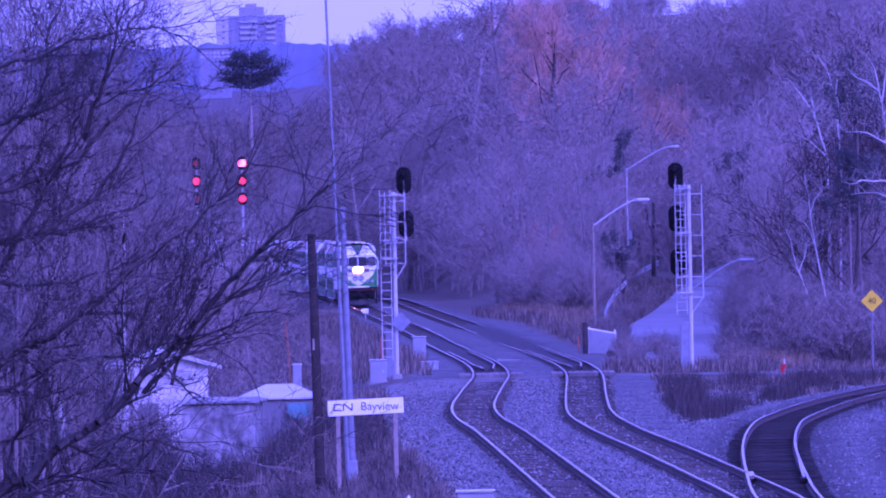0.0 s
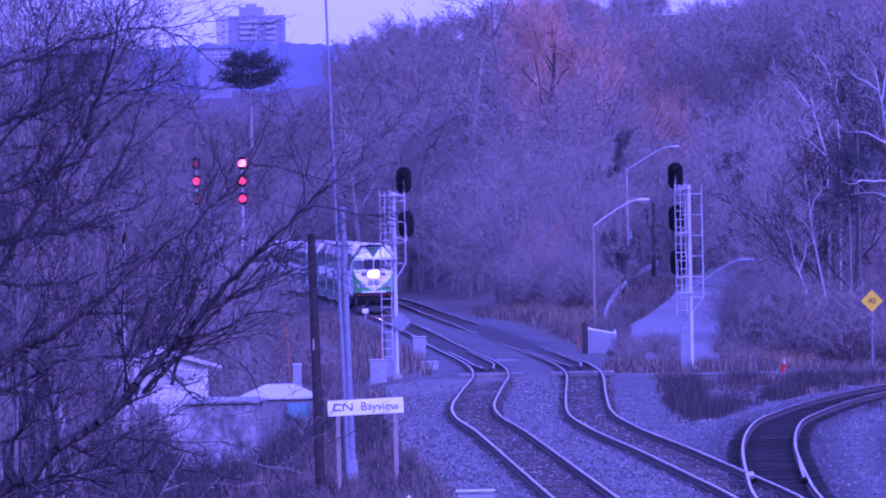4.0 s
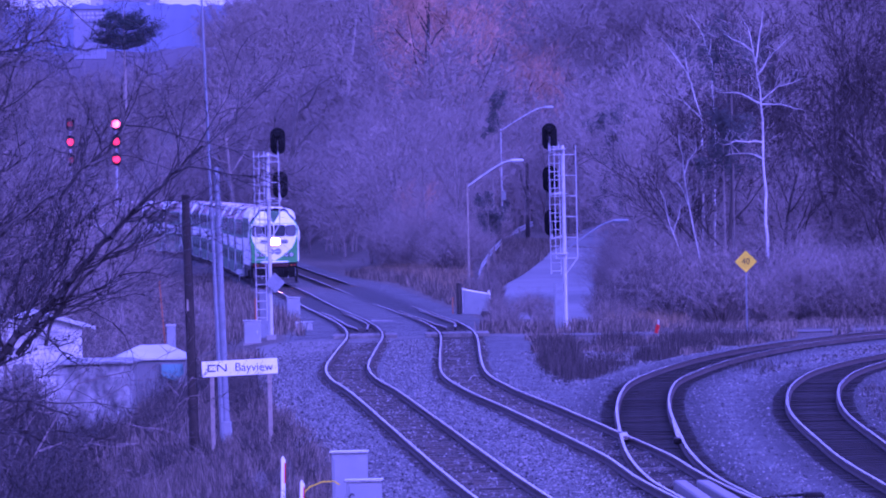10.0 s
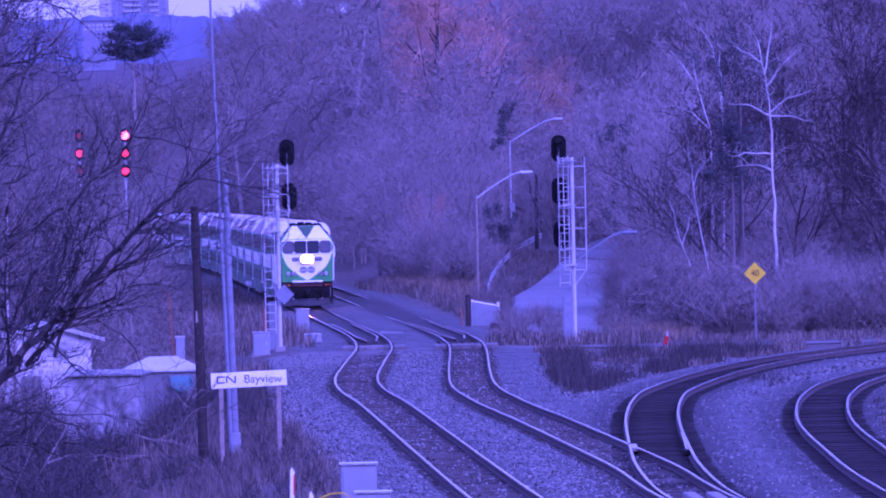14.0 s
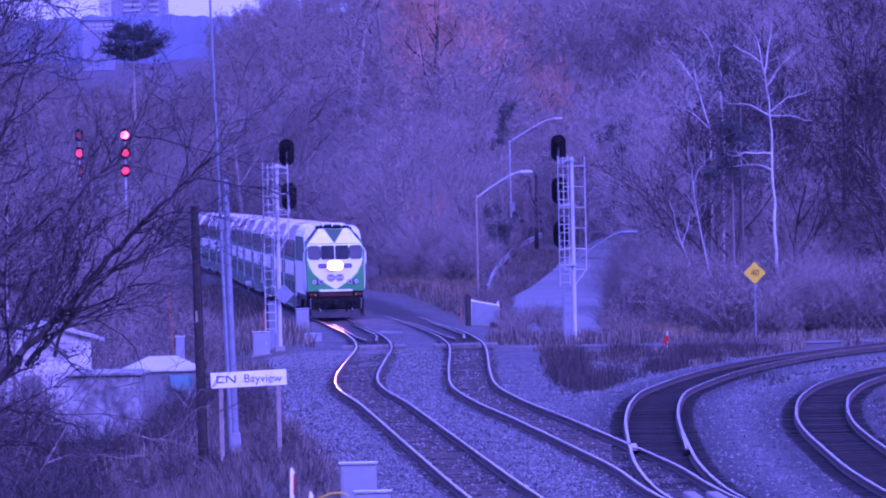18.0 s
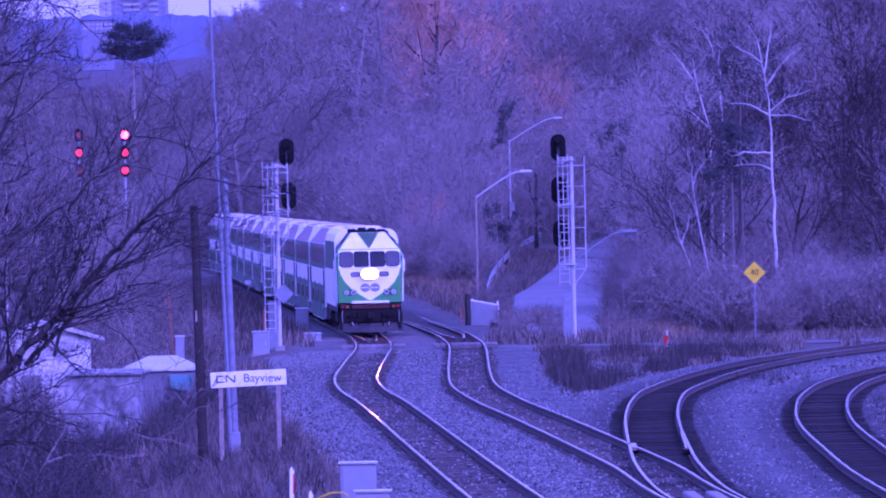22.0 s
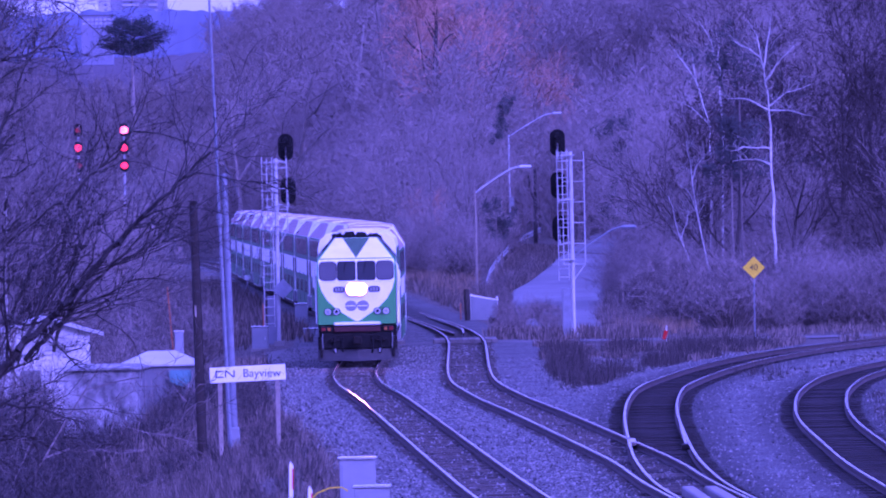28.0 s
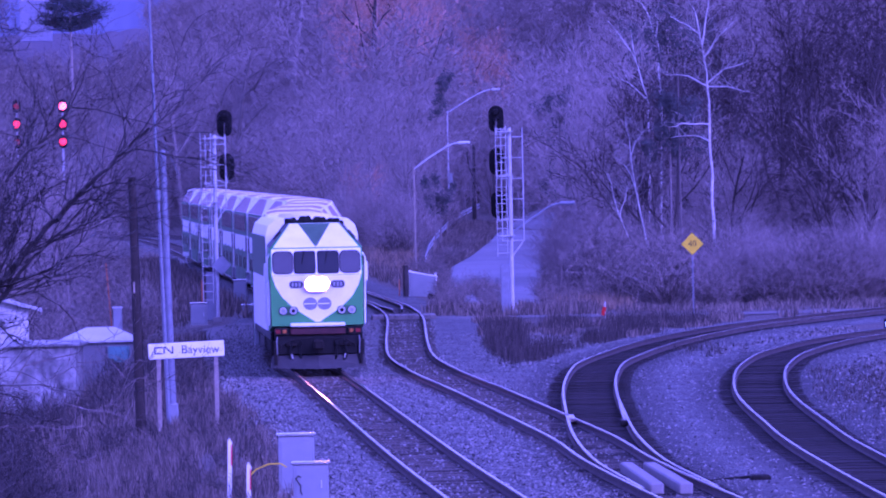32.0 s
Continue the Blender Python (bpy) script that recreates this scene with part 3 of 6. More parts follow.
        pane = part("windscreen_pane", plate(rounded(x0, x1, 3.13, 3.86, 0.16 if abs(x0 + x1) > 1 else 0.07), -0.085, tilt2, 3.06), OUTERGLASS if abs(x0 + x1) > 1 else GLASS, root)
        if abs(x0 + x1) < 1:
            part("wiper", Geo().tube((0.5 * (x0 + x1), -0.34, 3.84), (0.5 * (x0 + x1) + 0.1, -0.2, 3.45), 0.014), BLACK, pane)
    ring = Geo()
    outer, inner = rounded(-0.41, 0.41, 2.51, 3.03, 0.255, 8), rounded(-0.37, 0.37, 2.55, 2.99, 0.215, 8)
    n = len(outer)
    lean = pose(0, 0.0, 1.38, tilt1, 0, 0)
    ring.add([lean @ Vector((x, y, z - 1.38)) for o, y in ((outer, 0.0), (outer, 0.17), (inner, 0.17), (inner, 0.0)) for x, z in o],
             [[k * n + i, k * n + (i + 1) % n, (k + 1) * n + (i + 1) % n, (k + 1) * n + i] for k in range(3) for i in range(n)])
    lamp = part("headlight", ring, WHITE, root, "white headlight housing")
    # The glowing outline is oversized: it includes the glare around the lamp.
    part("lens", plate(inner, 0.045, tilt1, 1.38, 0.02), HEADLIGHT, lamp, "burning headlight lens enlarged to hold its glare")
    for s in (-1, 1):
        c = s * 0.66
        board = part("number_board", plate(rounded(c - 0.22, c + 0.22, 2.65, 2.88, 0.10), 0.035, tilt1, 1.38), NAVY, root)
        for d in (-0.11, 0.0, 0.11):
            part("number_bar", plate([(c + d - 0.035, 2.70), (c + d + 0.035, 2.70), (c + d + 0.035, 2.83), (c + d - 0.035, 2.83)], 0.044, tilt1, 1.38), CABINET, board)
        part("emblem_disc", plate([(s * 0.225 + 0.225 * math.cos(i * math.pi / 10), 2.15 + 0.20 * math.sin(i * math.pi / 10)) for i in range(20)], 0.026, tilt1, 1.38), EMBLEM, root, "grey round half of the emblem")
        cluster = part("ditch_light_housing", plate(rounded(s * 0.93 - 0.32, s * 0.93 + 0.32, 1.80, 2.07, 0.13), 0.03, tilt1, 1.38), DARKGREEN, root, "dark green recessed lamp housing")
        for k in (-0.16, 0.16):
            part("bezel", Geo().tube((s * 0.93 + k, -0.02, 1.935), (s * 0.93 + k, 0.05, 1.935), 0.115, 0.11, 16), GALV, cluster)
            part("lens", Geo().tube((s * 0.93 + k, 0.03, 1.935), (s * 0.93 + k, 0.06, 1.935), 0.075, 0.06, 14), BLACK if k * s < 0 else CABINET, cluster)
        marker = part("marker_light", Geo().box((s * 1.16, 0.0, 1.28), (0.46, 0.10, 0.24), 0.02), BLACK, root)
        part("red_lens", Geo().box((s * 1.27, 0.06, 1.28), (0.15, 0.03, 0.13), 0.01), DIMRED, marker)
        part("amber_lens", Geo().box((s * 1.06, 0.06, 1.28), (0.12, 0.03, 0.12), 0.01), DIMAMBER, marker)
        part("mirror", Geo().box((s * 1.60, -0.9, 3.15), (0.10, 0.16, 0.62), 0.03), WHITE, root)
        part("grab_rail", Geo().bent([(s * 1.53, -0.55, 1.5), (s * 1.56, -0.55, 3.6), (s * 1.47, -0.7, 3.75)], 0.025), WHITE, root)
        part("cab_side_window", Geo().box((s * 1.458, -1.6, 3.45), (0.02, 0.9, 0.62), 0.01), GLASS, root)
        part("side_grille", Geo().box((s * 1.496, -12.2, 3.62), (0.02, 15.2, 1.30)), DARKGREEN, root, "dark green upper hood side with grilles")
        flank = Geo().add([(s * 1.497, -0.75, 2.95), (s * 1.497, -2.55, 2.75), (s * 1.497, -2.55, 1.45), (s * 1.497, -0.35, 1.45), (s * 1.49, -0.2, 2.2)], [[0, 1, 2, 3, 4] if s < 0 else [4, 3, 2, 1, 0]])
        part("cab_flank", flank, WHITE, root, "white lower cab side")
        part("cab_door", Geo().box((s * 1.50, -3.3, 2.55), (0.03, 0.75, 2.1), 0.01), WHITE, root, "white cab door")
        for y in (-2.85, -3.75):
            part("door_rail", Geo().tube((s * 1.56, y, 1.5), (s * 1.56, y, 3.3), 0.022, n=6), WHITE, root)
        part("side_sill", Geo().box((s * 1.42, -10.6, 1.12), (0.1, 18.6, 0.26), 0.02), BLACK, root)
        for y in (-2.3, -4.3, -6.2, -14, -16, -18):
            part("axle_box", Geo().box((s * 1.08, y, 0.52), (0.2, 0.42, 0.4), 0.04), UNDER, root)
    for s in (-1, 1):
        part("emblem_cut", plate([(s * 0.225 - 0.17, 2.135), (s * 0.225 + 0.21, 2.135), (s * 0.225 + 0.21, 2.165), (s * 0.225 - 0.17, 2.165)], 0.031, tilt1, 1.38), WHITE, root)
    part("anticlimber", Geo().box((0, 0.05, 1.48), (1.75, 0.16, 0.12), 0.03), WHITE, root, "white bar under the nose")
    part("end_plate", Geo().box((0, -0.12, 0.95), (2.75, 0.2, 0.85), 0.04), BLACK, root)
    for s in (-1, 1):
        part("uncoupling_rod", Geo().bent([(s * 0.2, 0.2, 1.08), (s * 0.9, 0.2, 1.0), (s * 1.2, 0.2, 0.82), (s * 1.2, 0.22, 0.62)], 0.02, 6), UNDER, root)
        part("hose_bracket", Geo().box((s * 0.86, 0.06, 0.86), (0.34, 0.12, 0.10), 0.02), UNDER, root)
        part("corner_handhold", Geo().bent([(s * 1.30, 0.12, 0.55), (s * 1.32, 0.16, 0.95), (s * 1.30, 0.12, 1.12)], 0.016, 6), CABINET, root, "grey painted corner handhold")
        part("hose_tip", Geo().tube((s * 0.83, 0.14, 0.42), (s * 0.86, 0.19, 0.56), 0.04, 0.03, 8), GALV, root)
    plow = Geo().add([(-1.52, 0.02, 0.12), (1.52, 0.02, 0.12), (1.46, -0.12, 0.52), (-1.46, -0.12, 0.52), (0, 0.62, 0.08), (0, 0.22, 0.50), (-1.52, -0.2, 0.12), (1.52, -0.2, 0.12)],
                     [[0, 4, 5, 3], [4, 1, 2, 5], [3, 5, 2], [6, 0, 3], [1, 7, 2], [0, 6, 7, 1, 4]])
    part("cab_step", Geo().box((-1.40, -0.75, 0.55), (0.18, 0.5, 0.9), 0.03), UNDER, root)
    part("cab_step", Geo().box((1.40, -0.75, 0.55), (0.18, 0.5, 0.9), 0.03), UNDER, root)
    part("snow_plow", plow, PLOW, root, "dark worn snow plow")
    part("buffer_beam", Geo().box((0, 0.03, 1.27), (1.75, 0.12, 0.2), 0.02), MAROON, root, "dull red buffer beam")
    part("coupler", Geo().box((0, 0.45, 0.85), (0.32, 0.7, 0.3), 0.05), UNDER, root)
    for x in (-0.85, -0.55, 0.55, 0.85):
        part("air_hose", Geo().bent([(x, 0.0, 0.95), (x * 1.02, 0.16, 0.8), (x * 1.05, 0.18, 0.5), (x * 0.97, 0.12, 0.38)], 0.035, 6), BLACK, root)
    for s in (-1, 1):
        part("step", Geo().box((s * 1.36, 0.0, 0.60), (0.10, 0.24, 0.75), 0.02), UNDER, root)
    for y in (-6.5, -10.0, -14.0):
        part("roof_fan", Geo().tube((0, y, 4.80), (0, y, 4.95), 0.8, 0.75, 16), ROOFING, root)
    part("fuel_tank", Geo().box((0, -10.2, 0.75), (2.6, 4.6, 0.8), 0.12), UNDER, root)
    part("frame", Geo().box((0, -10.3, 1.15), (2.6, 19.4, 0.3), 0.03), UNDER, root)
    for y in (-2.3, -4.3, -6.2, -14, -16, -18):
        wheelset(root, y)
    return root


def build_coach():
    root = thing("bilevel_coach", Matrix(), "green and white double-deck commuter coach with dark windows", "railway coach", "coaches of the train")
    # the middle of the coach at y = 0
    half, end = 1.48, 12.55

    def sec(y, base, knee=2.7, side=1.48, flat=0.99, top=4.85):
        return [(-half, y, base), (half, y, base), (half, y, knee), (side, y, 4.05), (flat, y, top), (-flat, y, top), (-side, y, 4.05), (-half, y, knee)]
    part("body", loft([sec(-end, 1.0, side=1.44, flat=0.92, top=4.80), sec(-end + 1.7, 1.0), sec(-9.0, 1.0), sec(-8.2, 0.36), sec(8.2, 0.36), sec(9.0, 1.0), sec(end - 1.7, 1.0), sec(end, 1.0, side=1.44, flat=0.92, top=4.80)]), WHITE, root, "white coach body with tapered ends")
    for s in (-1, 1):
        slope = lambda y, z: (s * (1.486 - 0.6125 * (z - 4.05)), y, z)
        rim = [(11.2, 4.06), (10.0, 4.28), (8.2, 4.52), (5.9, 4.80)]
        outline = [slope(y, z) for y, z in rim] + [slope(-y, z) for y, z in rim[::-1]]
        part("roof_shoulder", Geo().add(outline, [list(range(8)) if s > 0 else list(range(7, -1, -1))]), MAUVE, root, "dusty mauve band along the roof edge")
        x = s * (half + 0.004)
        lower = Geo().add([(x, -8.3, 0.40), (x, 8.3, 0.40), (x, 9.2, 1.05), (x, 11.9, 1.05), (x, 12.1, 2.05), (x, -12.1, 2.05), (x, -11.9, 1.05), (x, -9.2, 1.05)], [list(range(8))])
        part("lower_panel", lower, COACHGREEN, root, "green lower-deck side panel")
        upper = Geo().add([(x, -12.4, 2.85), (x, 12.4, 2.85), (x, 12.25, 3.35), (x, 11.9, 3.75), (x, 11.2, 4.04), (x, -11.2, 4.04), (x, -11.9, 3.75), (x, -12.25, 3.35)], [list(range(8))])
        part("upper_panel", upper, COACHGREEN, root, "green upper-deck side panel")
        for k in range(8):
            y = -8.75 + k * 2.5
            part("upper_window", Geo().box((x, y, 3.50), (0.03, 1.9, 0.84), 0.01), GLASS, root)
            if k not in (2, 5):
                part("lower_window", Geo().box((x, y, 1.46), (0.03, 1.35, 0.62), 0.01), GLASS, root)
            else:
                part("door", Geo().box((x, y, 1.28), (0.025, 1.5, 1.72), 0.01), COACHGREEN, root, "green sliding door")
        for y in (-11.3, -10.2, 10.2, 11.3):
            part("end_window", Geo().box((x, y, 2.42), (0.04, 0.55, 0.78), 0.01), GLASS, root)
        for y in (-10.5, 10.5):
            part("end_step", Geo().box((x - s * 0.1, y, 0.72), (0.18, 1.1, 0.6), 0.03), CABINET, root, "pale worn end step")
    part("roof", loft([[(-1.0, y, 4.85), (1.0, y, 4.85), (0.6, y, 4.93), (-0.6, y, 4.93)] for y in (-end + 1.9, end - 1.9)]), ROOFING, root, "pale coach roof")
    part("roof_panel", loft([[(-0.98, y, 4.865), (0.98, y, 4.865), (0.6, y, 4.936), (-0.6, y, 4.936)] for y in (-5.6, 5.6)]), MAUVE, root, "dusty mauve roof panel")
    for y in (-end, end):
        part("end_door", Geo().box((0, y, 2.3), (0.9, 0.04, 2.0), 0.01), GLASS, root)
        part("gangway", Geo().box((0, y * 1.012, 2.3), (1.3, 0.35, 2.3), 0.05), BLACK, root)
        part("bogie", Geo().box((0, y * 0.86, 0.55), (2.3, 2.9, 0.5), 0.08), UNDER, root)
        for d in (-1.2, 1.2):
            wheelset(root, y * 0.86 + d)
    return root


LOCO = build_locomotive()
COACH = build_coach()
COACHES = [COACH] + [copy_thing(COACH, Matrix()) for _ in range(11)]


# ---- signals ----
def signal_head(parent, x, z, lens=None, y=0.0):
    """A long oval black target with three hooded lenses, which faces the camera (-y)."""
    head = part("signal_head", Geo().prism(rounded(x - 0.33, x + 0.33, z - 0.58, z + 0.58, 0.31, 6), 0.10, pose(0, y, 0)), SIGNALBLACK, parent, "black oval signal target")
    for k in (-0.32, 0, 0.32):
        part("hood", Geo().tube((x, y - 0.10, z + k), (x, y - 0.38, z + k - 0.03), 0.12, 0.13, 12, cap=False), SIGNALBLACK, head)
        part("lens", Geo().tube((x, y - 0.09, z + k), (x, y - 0.12, z + k), 0.10, 0.10, 12), lens or GLASS, head)
    return head


def build_signal(m, label, heads, mast_x, ladder_x, cage_x, top, cage0, side=1, foot=0.8):
    """A tall mast with a ladder, a cage and heads; z is height over the base."""
    root = thing("railway_signal", m, label, "railway signal", "railway signals")
    part("mast", Geo().tube((mast_x, 0, 0), (mast_x, 0, top), 0.095, 0.085, 12), GALV, root)
    part("base", Geo().box((mast_x, 0, 0.05), (0.42, 0.42, 0.3), 0.03), CONCRETE, root)
    part("relay_case", Geo().box((mast_x - 0.28 * side, 0.1, 1.1), (0.40, 0.4, 2.1), 0.02), DULLSTEEL, root, "grey slim relay case")
    for dx in (-0.22, 0.22):
        part("ladder_rail", Geo().tube((ladder_x + dx, -0.25, foot), (ladder_x + dx, -0.25, top + 0.1), 0.019), GALV, root)
    for z in np.arange(foot + 0.15, top, 0.36):
        part("rung", Geo().tube((ladder_x - 0.22, -0.25, z), (ladder_x + 0.22, -0.25, z), 0.017, n=6), GALV, root)
    for z in np.arange(cage0, top + 0.05, 0.9):
        part("cage_hoop", Geo().bent([(ladder_x, -0.25, z), (ladder_x, -0.7, z), (cage_x, -0.7, z), (cage_x, 0.0, z), (mast_x, 0, z)], 0.018, 6), GALV, root)
    for x, y in ((cage_x, 0.0), (cage_x, -0.7), (ladder_x, -0.7)):
        part("cage_bar", Geo().tube((x, y, cage0), (x, y, top), 0.02, n=6), GALV, root)
    part("brace", Geo().tube((cage_x, 0, cage0), (mast_x, 0, cage0 - 0.75), 0.03, n=6), GALV, root)
    for z in (top - 0.15, top - 2.1, cage0 + 0.2):
        part("platform", Geo().box((0.5 * (ladder_x + mast_x), -0.25, z), (abs(ladder_x - mast_x) + 0.3, 0.6, 0.05), 0.01), GALV, root, "grated steel platform")
    for x, z in heads:
        signal_head(root, x, z, y=0.35)
        part("bracket", Geo().bent([(mast_x, 0, z - 0.55), (x, 0.25, z - 0.7), (x, 0.25, z)], 0.035, 6), GALV, root)
    return root


SIGNAL_LEFT = build_signal(pose(-7.0, 390, -0.22), "tall galvanised signal mast with ladder and two dark heads", [(0.33, 8.6), (0.40, 6.7)], -0.12, -0.50, 0.36, 8.1, 5.0)
part("diamond_plate", Geo().box((0.10, -0.32, 2.45), (0.62, 0.02, 0.62), 0.004, ry=45), DULLSTEEL, SIGNAL_LEFT, "grey diamond-shaped plate")
SIGNAL_RIGHT = build_signal(pose(5.70, 391, -0.17), "tall galvanised signal mast with ladder and three dark heads", [(-0.55, 8.5), (-0.56, 6.65), (-0.52, 4.75)], 0, -0.38, 0.56, 8.1, 3.2, foot=2.5)


def build_red_signal(m, bright, label):
    root = thing("red_signal", m, label, "railway signal", "red railway signals")
    part("mast", Geo().tube((0, 0, -14), (0, 0, 0.6), 0.12, 0.10, 10), GALV, root)
    for k, on in zip((0, -1.9, -3.8), bright):
        head = part("signal_head", Geo().prism(rounded(-0.45, 0.45, k - 0.7, k + 0.7, 0.42, 5), 0.12, pose(0, -0.2, 0)), SIGNALBLACK, root)
        # Discs are wider than real lenses, to show each lamp's bloom.
        part("lens", Geo().tube((0, -0.30, k), (0, -0.45, k), (0.30, 0.38, 0.43)[on], (0.30, 0.38, 0.43)[on], 16), (LIGHTREDDIM, LIGHTRED, HOTRED)[on], head, "red signal lens enlarged by its glow")
    return root


build_red_signal(pose(-33.65, 960, 13.02), (2, 1, 1), "signal with three red lights behind bare branches")
build_red_signal(pose(-38.53, 960, 13.08), (0, 1, 0), "signal with one clear and two faint red lights")


# ---- poles, signs ----
def stand(x, y, sink=0.05):
    return float(ground_z(np.array(x), np.array(y))) - sink


def build_wood_pole():
    root = thing("wooden_pole", pose(-6.44, 238, stand(-6.44, 238), 0, -0.85, 0), "short dark creosoted wooden pole in the grass", "pole")
    part("shaft", Geo().tube((0, 0, -0.3), (0, 0, 7.02), 0.135, 0.105, 14), WOODPOLE, root)
    part("ground_wire", Geo().tube((0.13, -0.04, 0), (0.10, -0.04, 6.4), 0.012, n=5), UNDER, root)
    part("tag", Geo().box((-0.04, -0.125, 4.1), (0.05, 0.01, 0.3)), GREYWOOD, root)


def build_masts():
    root = thing("antenna_mast", pose(-5.74, 240, stand(-5.74, 240), 0, -1.5, 0), "very tall thin white tapered antenna mast", "antenna mast")
    part("lower_tube", Geo().tube((0, 0, -0.2), (0.0, 0, 6.3), 0.055, 0.048, 12), DULLSTEEL, root)
    part("upper_tube", Geo().tube((0, 0, 6.3), (0, 0, 20), 0.042, 0.018, 10), DULLSTEEL, root)
    part("collar", Geo().tube((0, 0, 6.2), (0, 0, 6.45), 0.08, 0.08, 12), DULLSTEEL, root)
    part("guy_wire", Geo().bent([(0.02, 0, 8.2), (0.22, 0.1, 7.7), (0.6, 0.2, 6.8)], 0.010, 4), DULLSTEEL, root)
    root = thing("steel_post", pose(-5.65, 241, stand(-5.65, 241), 0, -1.0, 0), "grey round steel post beside the antenna mast", "post")
    part("shaft", Geo().tube((0, 0, -0.2), (0, 0, 7.45), 0.105, 0.075, 14), DULLSTEEL, root)
    part("cap", Geo().tube((0, 0, 7.45), (0, 0, 7.5), 0.10, 0.08, 14), DULLSTEEL, root)
    part("foot", Geo().box((0, 0, 0.35), (0.3, 0.3, 0.7), 0.03), CABINET, root)


def text_part(name, body, size, x, z, parent, material, y):
    c = bpy.data.curves.new(name, "FONT")
    c.body, c.size, c.align_x, c.align_y, c.extrude = body, size, "CENTER", "CENTER", 0.002
    tmp = bpy.data.objects.new(name, c)
    scene.collection.objects.link(tmp)
    me = bpy.data.meshes.new_from_object(tmp.evaluated_get(bpy.context.evaluated_depsgraph_get()))
    bpy.data.objects.remove(tmp)
    bpy.data.curves.remove(c)
    me.materials.clear()
    me.materials.append(material)
    ob = new(name, me)
    ob.parent = parent
    ob.matrix_local = pose(x, y, z, 90, 0, 0)
    return ob


def build_station_sign():
    root = thing("station_sign", pose(-5.045, 231, -0.275), "white junction name board on two weathered posts", "sign")
    board = part("board", Geo().box((0, 0, 2.17), (1.95, 0.05, 0.40), 0.008, ry=-1.9), WHITE, root, "white name board")
    for x in (-0.72, 0.76):
        part("post", Geo().box((x, 0.07, 0.9), (0.11, 0.09, 2.7), 0.01), GREYWOOD, root)
    text_part("lettering", "Bayview", 0.30, 0.36, 2.175, board, INK, -0.03)
    # the railway's mark as plain strokes
    for c, s in (((-0.72, -0.03, 2.240), (0.2, 0.006, 0.035)), ((-0.72, -0.03, 2.090), (0.2, 0.006, 0.035)), ((-0.81, -0.03, 2.165), (0.035, 0.006, 0.18)),
                 ((-0.57, -0.03, 2.175), (0.035, 0.006, 0.18)), ((-0.35, -0.03, 2.175), (0.035, 0.006, 0.18))):
        part("emblem_stroke", Geo().box(c, s), INK, board)
    part("emblem_stroke", Geo().box((-0.46, -0.031, 2.175), (0.035, 0.006, 0.26), ry=-48), INK, board)


def build_speed_sign():
    root = thing("speed_sign", pose(13.37, 385, -0.01), "yellow diamond speed sign on a thin post", "sign")
    part("post", Geo().box((0, 0.04, 1.35), (0.055, 0.045, 3.3), 0.005), DULLSTEEL, root)
    plate_ob = part("plate", Geo().box((0, 0, 2.78), (0.68, 0.02, 0.68), 0.004, ry=45), YELLOW, root, "yellow diamond plate")
    text_part("number", "40", 0.36, 0, 2.78, plate_ob, INK, -0.02)


build_wood_pole()
build_masts()
build_station_sign()
build_speed_sign()


# ---- road, crossing ----
def build_lane():
    ys = np.arange(393, 780, 3.0)
    v, n = [], 15
    for y in ys:
        c, w = np.interp(y, ROAD_Y, ROAD_X), np.interp(y, ROAD_Y, ROAD_W)
        l = 0.5 + 0.10 * noise.noise(Vector((y * 0.045, 3.1, 0))) + 0.05 * noise.noise(Vector((y * 0.2, 9, 0)))
        r = 0.5 + 0.14 * noise.noise(Vector((y * 0.04, 7.7, 0))) + 0.05 * noise.noise(Vector((y * 0.21, 5, 0)))
        for k in np.linspace(-l, r, n):
            x = c + w * k
            edge = max(0, abs(k) - 0.38) / 0.12
            z = float(np.mean(ground_z(np.full(5, x), y + np.array((-36, -18, 0, 18, 36)))))
            v.append((x, y, z + 0.2 - 0.26 * edge ** 1.5))
    f = [[j * n + i, j * n + i + 1, j * n + i + n + 1, j * n + i + n] for j in range(len(ys) - 1) for i in range(n - 1)]
    ob = part("lane", Geo().add(v, f), ROAD, smooth=True)
    tagged(ob, "pale worn lane climbing from the crossing", "road", kind="structure")


def build_crossing():
    line, way = spline([(-60, 318), (-20, 338), (-7.3, 352), (-5.2, 372), (-2.9, 385), (1.1, 386), (5.2, 386), (12.4, 381), (18.9, 383), (40, 396), (70, 440)], 1.5)
    side = np.column_stack([way[:, 1], -way[:, 0]])
    v, n = [], 5
    for p, d in zip(line, side):
        for k in np.linspace(-2.4, 2.4, n):
            x, y = p + d * k
            v.append((x, y, float(ground_z(np.array(x), np.array(y))) + 0.06 - 0.004 * k * k))
    f = [[j * n + i, j * n + i + 1, j * n + i + n + 1, j * n + i + n] for j in range(len(line) - 1) for i in range(n - 1)]
    tagged(part("service_road", Geo().add(v, f), DIRT), "dusty gravel service road over the tracks", "road", kind="structure")
    for track in (MAIN, SECOND):
        q, d = spline(track, 0.5)
        i = int(np.argmin(abs(q[:, 1] - 385.5)))
        root = thing("level_crossing", pose(q[i, 0], q[i, 1], 0, 0, 0, math.degrees(math.atan2(d[i, 1], d[i, 0])) - 90), "plank level crossing between the rails", "level crossing", "crossings", "structure")
        for x in (-0.52, -0.26, 0, 0.26, 0.52, -0.98, 0.98, -1.24, 1.24):
            part("plank", Geo().box((x, 0, -0.09), (0.24, 4.9, 0.16), 0.012), PLANK, root)


DIRT = mat("dusty_gravel", (0.125, 0.115, 0.106), 0.95, 0, 0.3, 0.5, 0.4, 14)
build_lane()
build_crossing()


